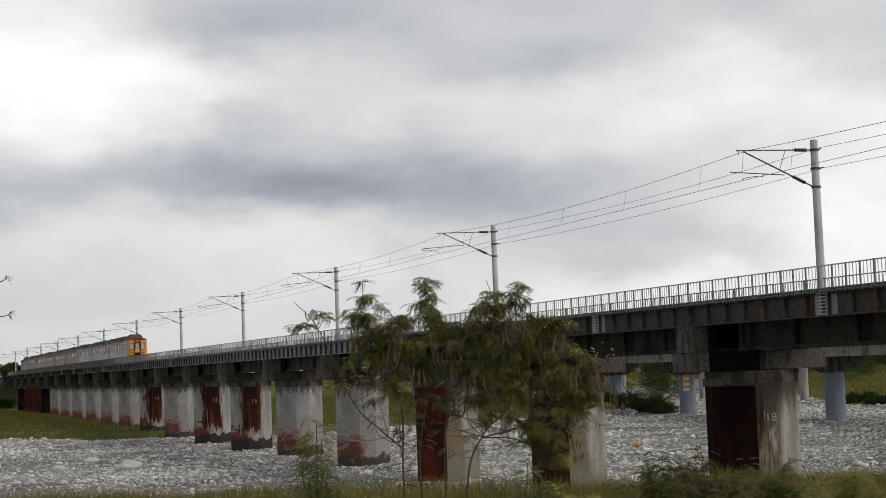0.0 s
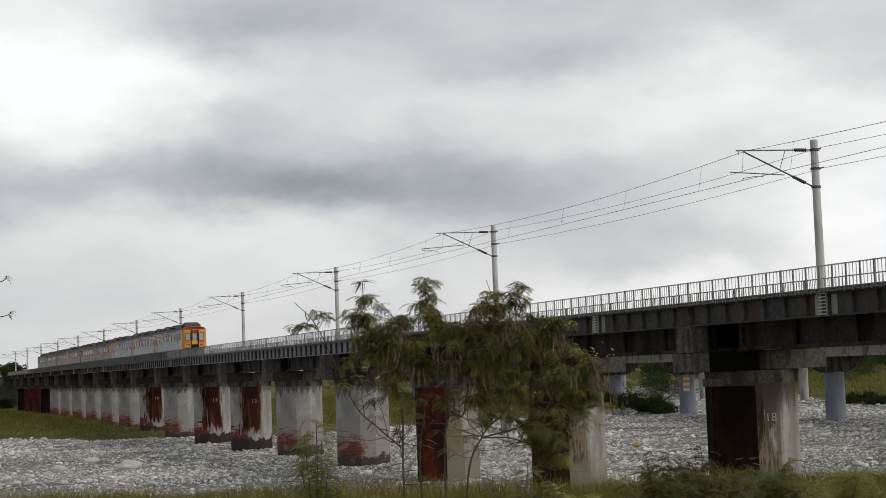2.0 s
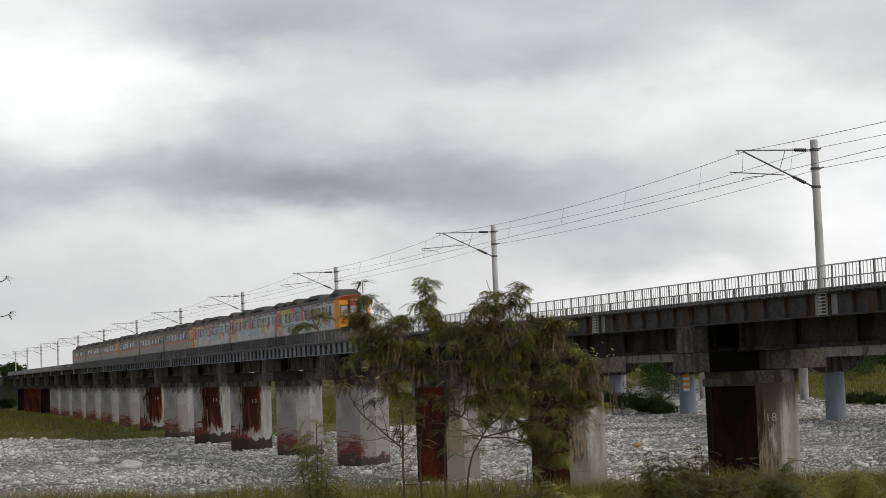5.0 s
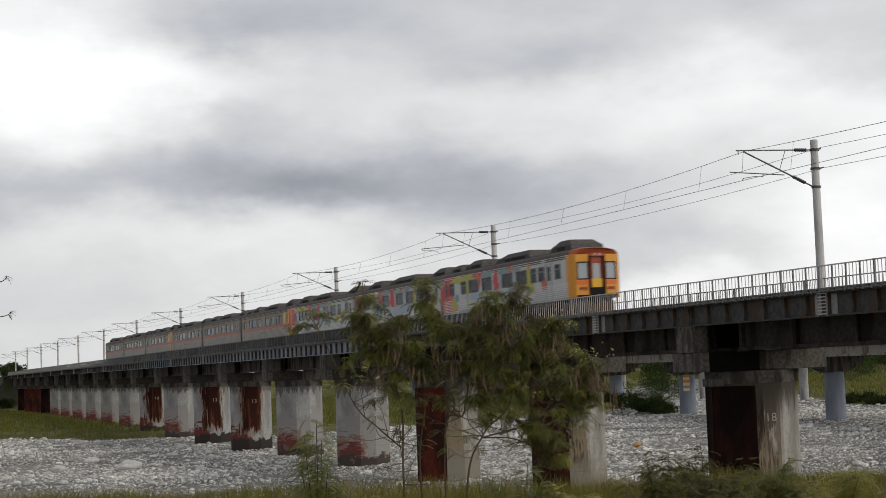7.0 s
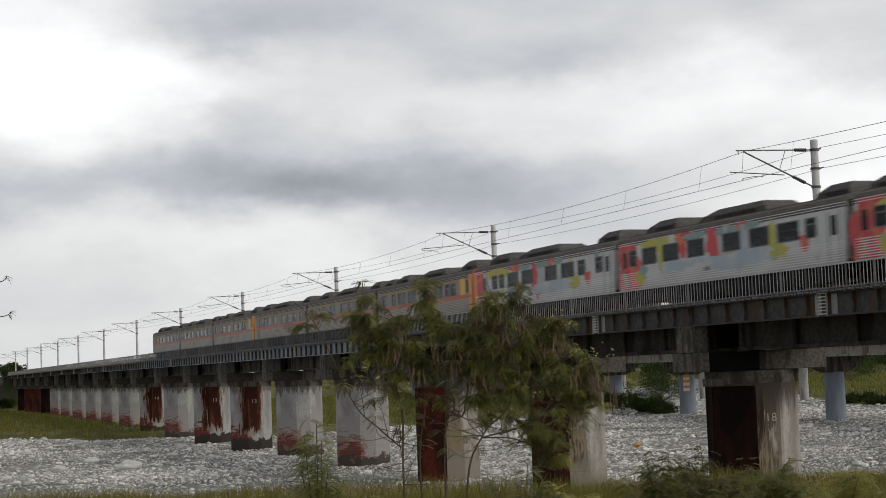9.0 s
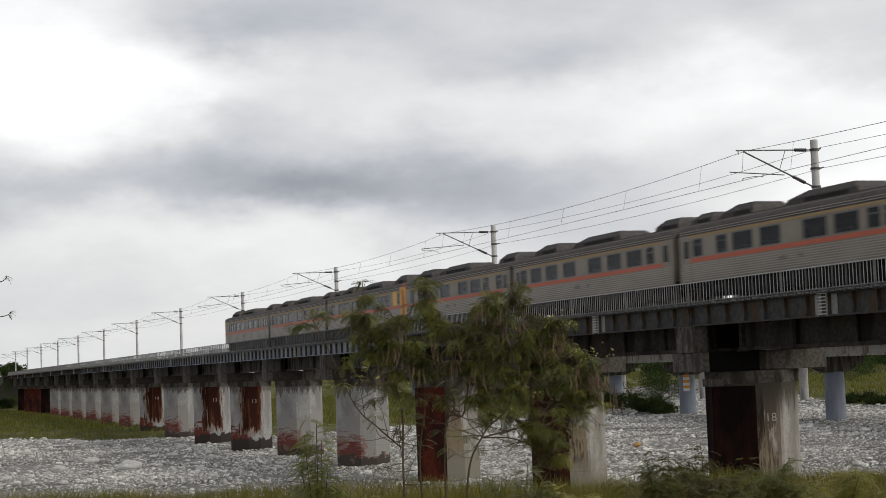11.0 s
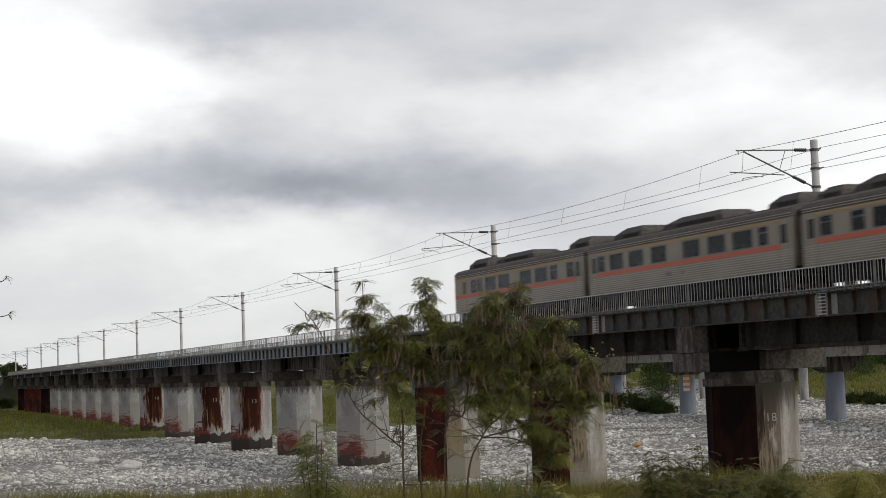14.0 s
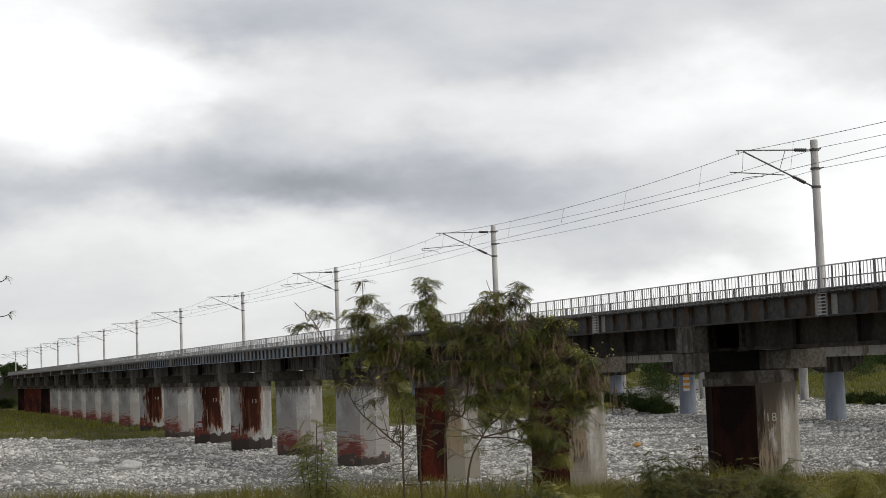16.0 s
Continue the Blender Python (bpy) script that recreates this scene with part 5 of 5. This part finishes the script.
def leaf_mesh(name, spots, dirs, scales, material):
    """Feather leaves at the spots, pointing along dirs."""
    n = len(spots)
    P, X = np.array(spots), unit_rows(np.array(dirs))
    up = np.tile(np.array([0, 0, 1.0]), (n, 1)) + RNG.normal(0, 0.35, (n, 3))
    Y = unit_rows(np.cross(up, X))
    Z = np.cross(X, Y)
    s = np.array(scales)[:, None, None]
    W = (FV[None, :, 0:1] * X[:, None, :] + FV[None, :, 1:2] * Y[:, None, :] + FV[None, :, 2:3] * Z[:, None, :]) * s + P[:, None, :]
    F = FF[None] + (np.arange(n) * len(FV))[:, None, None]
    return from_arrays(name, W.reshape(-1, 3).tolist(), F.reshape(-1, 4).tolist(), material)


def tube(bm, pts, r0, r1):
    n = len(pts)
    for i in range(n - 1):
        a, b = r0 + (r1 - r0) * i / (n - 1), r0 + (r1 - r0) * (i + 1) / (n - 1)
        rod(bm, pts[i], pts[i + 1], a, b, 6)


def bend(ctrl, n=10):
    """A smooth run of points through the control points."""
    ctrl = [Vector(c) for c in ctrl]
    ext = [ctrl[0] * 2 - ctrl[1]] + ctrl + [ctrl[-1] * 2 - ctrl[-2]]
    out = []
    for i in range(1, len(ext) - 2):
        for k in range(n):
            t = k / n
            p0, p1, p2, p3 = ext[i - 1:i + 3]
            out.append(0.5 * ((2 * p1) + (p2 - p0) * t + (2 * p0 - 5 * p1 + 4 * p2 - p3) * t * t + (3 * p1 - p0 - 3 * p2 + p3) * t ** 3))
    out.append(ctrl[-1])
    return out


# stems of the lead tree: across, depth, height above the levee (metres); the first four rise from the ground
STEMS = [
    [(-0.55, 0.0, -0.1), (-0.59, 0.0, 1.2), (-0.59, 0.05, 1.81), (-0.72, 0.0, 2.2), (-0.84, -0.1, 2.5), (-0.86, -0.1, 2.83)],
    [(-0.25, 0.1, -0.1), (-0.25, 0.1, 1.57), (-0.09, 0.1, 1.75), (-0.05, 0.2, 2.3), (-0.33, 0.2, 2.5), (-0.37, 0.2, 2.80)],
    [(-0.10, -0.1, -0.1), (-0.09, -0.1, 1.16), (0.05, -0.1, 1.57), (0.26, -0.1, 1.80), (0.30, -0.2, 2.2), (0.12, -0.2, 2.78)],
    [(-0.40, 0.2, -0.1), (-0.46, 0.2, 1.3), (-0.40, 0.2, 1.9), (-0.55, 0.2, 2.35), (-0.60, 0.2, 2.48)],
]
BOUGHS = [
    [(-0.60, 0.0, 1.49), (-0.77, -0.05, 1.65), (-0.96, -0.1, 1.86), (-1.22, -0.1, 2.45), (-1.40, -0.1, 2.67)],
    [(0.05, -0.1, 1.55), (0.47, -0.1, 1.67), (0.60, 0.0, 1.90), (0.42, -0.2, 2.3), (0.36, -0.2, 2.72)],
    [(0.26, -0.1, 1.80), (0.50, 0.0, 2.1), (0.70, 0.0, 2.4), (0.78, 0.0, 2.46)],
    [(0.47, -0.1, 1.67), (0.80, -0.1, 1.88), (1.00, -0.15, 2.08), (1.06, -0.15, 2.0)],
    [(0.05, -0.1, 1.55), (0.30, 0.1, 1.52), (0.55, 0.15, 1.40), (0.62, 0.15, 1.34)],
]
# lobes of the crown: across, height, half width, half height, twigs
LOBES = [
    (-0.86, 2.62, 0.10, 0.17, 13), (-1.10, 2.52, 0.15, 0.10, 8), (-1.42, 2.46, 0.07, 0.03, 3), (-0.86, 2.33, 0.20, 0.16, 20),
    (-0.59, 2.37, 0.22, 0.16, 30), (-0.34, 2.58, 0.15, 0.13, 18), (-0.36, 2.77, 0.05, 0.05, 4), (-0.27, 2.28, 0.27, 0.20, 42),
    (0.09, 2.26, 0.26, 0.22, 46), (0.14, 2.61, 0.11, 0.14, 17), (0.36, 2.60, 0.09, 0.15, 13), (0.31, 2.15, 0.26, 0.24, 46),
    (0.58, 2.37, 0.21, 0.15, 30), (0.67, 2.12, 0.22, 0.22, 30), (0.90, 1.95, 0.17, 0.20, 20), (0.98, 1.74, 0.11, 0.14, 9), (0.62, 1.42, 0.16, 0.13, 9), (-0.50, 2.02, 0.27, 0.17, 20),
    (0.22, 1.80, 0.30, 0.17, 24), (0.58, 1.66, 0.20, 0.25, 20),
]
# bunches of pods: across, height, pods
BUNCHES = [
    (0.08, 2.55, 12), (0.20, 2.52, 14), (0.38, 2.45, 12), (0.55, 2.27, 14), (0.68, 2.30, 16), (0.98, 1.98, 18), (1.06, 1.86, 12), (0.92, 2.02, 14), (0.22, 2.38, 12),
    (-0.57, 2.40, 10), (-0.62, 2.24, 12), (-0.28, 2.25, 14), (-0.15, 2.15, 14), (0.02, 2.05, 10), (0.12, 2.02, 10), (-0.45, 2.1, 12), (0.45, 2.05, 10), (-1.22, 2.55, 3), (-0.75, 2.1, 8), (0.8, 2.05, 12), (-0.60, 1.68, 4),
]


def levee_frame(s, l):
    """A frame on the levee, s ahead of the camera and l to its right: x across, y ahead."""
    foot = DEEP * s + ACROSS * l
    return Matrix(((ACROSS.x, DEEP.x, 0, foot.x), (ACROSS.y, DEEP.y, 0, foot.y), (0, 0, 1, height(foot.x, foot.y)), (0, 0, 0, 1)))


def pod_meshes():
    """Four slim flat pods that hang from the origin."""
    out = []
    for q in range(4):
        bm = BM()
        k, lean, twist = 0.060 + 0.020 * q, 0.006 + 0.005 * q, 0.7 * q
        tip = Vector((lean, 0, -k))
        mid = tip * 0.5 + Vector((-0.010, 0.004, 0))
        wide = Vector((math.cos(twist), math.sin(twist), 0)) * 0.0050
        for p0, p1, w0, w1 in ((Vector(), mid, 0.4, 1.0), (mid, tip, 1.0, 0.3)):
            nrm = wide.cross(p1 - p0).normalized() * 0.0015
            prism(bm, [p0 - wide * w0 - nrm, p0 + wide * w0 - nrm, p0 + wide * w0 + nrm, p0 - wide * w0 + nrm], [p1 - wide * w1 - nrm, p1 + wide * w1 - nrm, p1 + wide * w1 + nrm, p1 - wide * w1 + nrm])
        out.append(mesh_of("pod", bm, POD))
    return out


def lead_tree():
    t = thing("lead_tree", levee_frame(13.0, 0.21), "feathery green lead tree hung with brown pods", "tree")
    nodes, stems = [], []
    for i, ctrl in enumerate(STEMS + BOUGHS):
        pts = bend(ctrl)
        bm = BM()
        tube(bm, pts, 0.0105 if i < 4 else 0.0075, 0.0026)
        stems.append(part("stem" if i < 4 else "limb", bm, BARK, t))
        nodes += [(p, i) for p in pts[::2] if p.z > 1.2]
    where = np.array([tuple(p) for p, i in nodes])
    kinds = (LEAF, LEAF, LEAF_YELLOW, LEAF_DULL, LEAF)
    for a, c, ra, rc, n in LOBES:
        for q in range(n):
            d = RNG.standard_normal(3)
            d = d / np.linalg.norm(d) * RNG.uniform(0.2, 1.0) ** 0.5 * 1.22
            end = Vector((a + d[0] * ra, d[1] * 0.30, c + d[2] * rc))
            gap = np.linalg.norm(where - np.array(end), axis=1) + 0.6 * np.maximum(0, where[:, 2] - end.z + 0.03)
            root, i = nodes[int(gap.argmin())]
            way = end - root
            mid = root + way * 0.5 + Vector((0, 0, 0.12 * way.length))
            pts = bend([root, mid, end], 5)
            bm = BM()
            tube(bm, pts, 0.0032, 0.0013)
            spray = part("twig", bm, BARK, stems[i])
            spots, dirs, scales = [], [], []
            for j in range(int(RNG.integers(12, 20))):
                u = RNG.uniform(0.35 if way.length < 0.4 else 0.6, 1.0)
                k = min(int(u * (len(pts) - 1)), len(pts) - 2)
                b = RNG.uniform(0, 2 * math.pi)
                spots.append(pts[k].lerp(pts[k + 1], u * (len(pts) - 1) - k))
                dirs.append((math.cos(b) + way.x, math.sin(b) * 0.8, RNG.uniform(-0.9, 0.45) if rc > 0.1 else RNG.uniform(-0.5, 0.4)))
                scales.append(RNG.uniform(0.18, 0.44))
            tagged(part("leaf_spray", leaf_mesh("leaf_spray", spots, dirs, scales, kinds[int(RNG.integers(0, 5))]), None, spray), kind="stuff")
    # bare twigs between the stems under the crown
    low = [k for k, (p, i) in enumerate(nodes) if 1.2 < p.z < 2.2 and p.x < 0.6]
    for q in range(95):
        root, i = nodes[low[int(RNG.integers(0, len(low)))]]
        way = Vector((RNG.normal(-0.08, 0.22), RNG.normal(0, 0.15), RNG.uniform(-0.05, 0.40)))
        pts = bend([root, root + way * 0.5 + Vector((RNG.normal(0, 0.04), 0, -0.03)), root + way], 5)
        bm = BM()
        tube(bm, pts, 0.0036, 0.0013)
        spray = part("twig", bm, BARK, stems[i])
        if q % 3:
            n = int(RNG.integers(3, 8))
            spray = part("leaf_spray", leaf_mesh("leaf_spray", [pts[-1 - int(RNG.integers(0, 4))] for _ in range(n)], [(RNG.normal(), RNG.normal() * 0.8, RNG.uniform(-0.7, 0.4)) for _ in range(n)], [RNG.uniform(0.2, 0.42) for _ in range(n)], kinds[q % 5]), None, spray)
            tagged(spray, kind="stuff")
    pods = pod_meshes()
    for a, c, n in BUNCHES:
        for q in range(n):
            p = pose(a + RNG.normal(0, 0.042), RNG.uniform(-0.42, -0.15), c + RNG.normal(0, 0.045), RNG.uniform(-9, 9), RNG.uniform(-9, 9), RNG.uniform(0, 360))
            part("pod", pods[q % 4], None, t, at=p)
    fl = BM()
    for cx, cz, n, spread in ((0.62, 2.44, 26, 0.12), (0.92, 2.19, 16, 0.09), (0.72, 2.2, 8, 0.12), (-0.80, 2.05, 5, 0.04), (0.5, 1.85, 8, 0.15)):
        for _ in range(n):
            c = Vector((cx + RNG.normal(0, spread), RNG.uniform(-0.40, -0.25), cz + RNG.normal(0, spread * 0.45)))
            bmesh.ops.create_icosphere(fl, subdivisions=1, radius=RNG.uniform(0.004, 0.0085), matrix=Matrix.Translation(c))
    tagged(part("blossom", fl, FLOWER, t, "small yellow flower heads"), kind="stuff")


def low_bush(s, l, w, h, material, seed, label):
    """A low feathery bush on the levee."""
    m = levee_frame(s, l)
    t = thing("bush", m, label, "bush", "bushes on the levee")
    spots, dirs, scales = [], [], []
    for k in range(14):
        a = RNG.uniform(-1, 1)
        top = Vector((a * w * 0.5, RNG.uniform(-0.3, 0.3), h * RNG.uniform(0.6, 1.08) * (1 - 0.35 * a * a)))
        pts = bend([(a * 0.1, 0, -0.05), top * 0.55 + Vector((0, 0, 0.1)), top], 8)
        bm = BM()
        tube(bm, pts, 0.007, 0.003)
        part("stem", bm, BARK, t)
        for j, p in enumerate(pts):
            if j > 5:
                for _ in range(6):
                    b = RNG.uniform(0, 6.28)
                    spots.append(p + Vector((RNG.normal(0, 0.05), RNG.normal(0, 0.05), RNG.normal(0, 0.03))))
                    dirs.append((math.cos(b), math.sin(b) * 0.7, RNG.uniform(-0.4, 0.6)))
                    scales.append(RNG.uniform(0.25, 0.6))
    tagged(part("foliage", leaf_mesh("foliage", spots, dirs, scales, material), None, t), kind="stuff")


def side_twigs():
    """Twig ends that reach into the view at the left from a shrub beside the camera's line."""
    s = 11.0
    m = levee_frame(s, -3.25)
    t = thing("lead_sapling", m, "thin lead tree sapling with sparse feathery twig ends", "tree")
    for ctrl in ([(-0.4, 0, -0.1), (-0.3, 0, 1.6), (-0.05, 0, 2.50), (0.27, 0, 2.575), (0.315, 0, 2.60)], [(-0.4, 0.1, -0.1), (-0.3, 0.1, 1.8), (-0.02, 0.1, 2.70), (0.24, 0.1, 2.82), (0.265, 0.1, 2.86)]):
        bm = BM()
        pts = bend(ctrl)
        tube(bm, pts, 0.009, 0.0013)
        st = part("stem", bm, BARK, t)
        n = 9
        spots = [pts[-1 - k] for k in range(n)]
        dirs = [(RNG.normal() * 0.7, RNG.normal() * 0.5, RNG.uniform(-0.7, 0.5)) for _ in range(n)]
        tagged(part("leaf_spray", leaf_mesh("leaf_spray", spots, dirs, [RNG.uniform(0.11, 0.2) for _ in range(n)], LEAF_DULL), None, st), kind="stuff")


stones()
for bx, by, bs, sd in ((-136.4, 19.6, 0.85, 1), (-152, 18.5, 0.55, 2), (-147, 28.5, 0.42, 3), (-128, 24, 0.4, 4), (-141, 14.5, 0.45, 5), (-170, 30, 0.5, 6), (-118, 23, 0.4, 7), (-190, 60, 0.6, 8), (-175, 75, 0.55, 9), (-150, 60, 0.5, 10), (-120, 55, 0.45, 11)):
    boulder(bx, by, bs, sd)
scrap = boulder(-129.4, 62.5, 0.36, 21)
scrap.data.materials[0] = mat("orange_brown_stone", (0.50, 0.27, 0.09), 0.85, vary=0.3)
tagged(scrap, "small orange-brown stone among the grey cobbles", "stone")
grasses()
far_woods()
bank_trees()
for sx, sy, sw, sh in ((-440, 31.6, 2.4, 4.0), (-438, 32.2, 2.0, 2.6), (-206, 102.6, 3.6, 1.5), (-202.5, 101.8, 2.6, 0.9), (-210, 103, 2.0, 2.1), (-270, 134.5, 7, 5.5), (-262, 132, 6, 5), (-226, 106, 4.5, 2.8), (-222, 109, 4, 2.2), (-250, 112, 4.5, 2.8), (-238, 108, 3.5, 2.4), (-262, 120, 5, 3.0), (-285, 125, 5, 3.4), (-190, 128, 2.5, 0.9), (-205, 134, 3, 1.1), (-330, 215, 9, 4.5), (-360, 235, 9, 5), (-290, 230, 8, 4)):
    shrub(sx, sy, sw, sh, "dense dark green shrub on the river bed")
lead_tree()
low_bush(16, 2.05, 1.0, 1.22, LEAF, 1, "low feathery dark green bush in long grass")
low_bush(16.5, 2.55, 0.9, 1.15, LEAF_DULL, 7, "low brownish-green feathery bush in long grass")
low_bush(17, 3.2, 1.2, 0.95, LEAF, 2, "low feathery green bush in long grass")
low_bush(15, 2.4, 1.0, 0.85, LEAF_YELLOW, 3, "low yellow-green feathery bush in long grass")
low_bush(15, 0.6, 0.9, 1.15, LEAF, 4, "low feathery green bush under the tree")
low_bush(15.5, 1.2, 0.9, 1.0, LEAF_YELLOW, 8, "low yellow-green feathery bush under the tree")
low_bush(16, -1.2, 0.9, 1.1, LEAF_YELLOW, 5, "low yellow-green feathery bush under the tree")
low_bush(14, -1.15, 0.42, 1.62, LEAF, 9, "thin upright feathery sapling beside the tree")
low_bush(18, 4.3, 1.2, 0.75, LEAF_YELLOW, 6, "low yellow-green bush in long grass")
side_twigs()


motions()
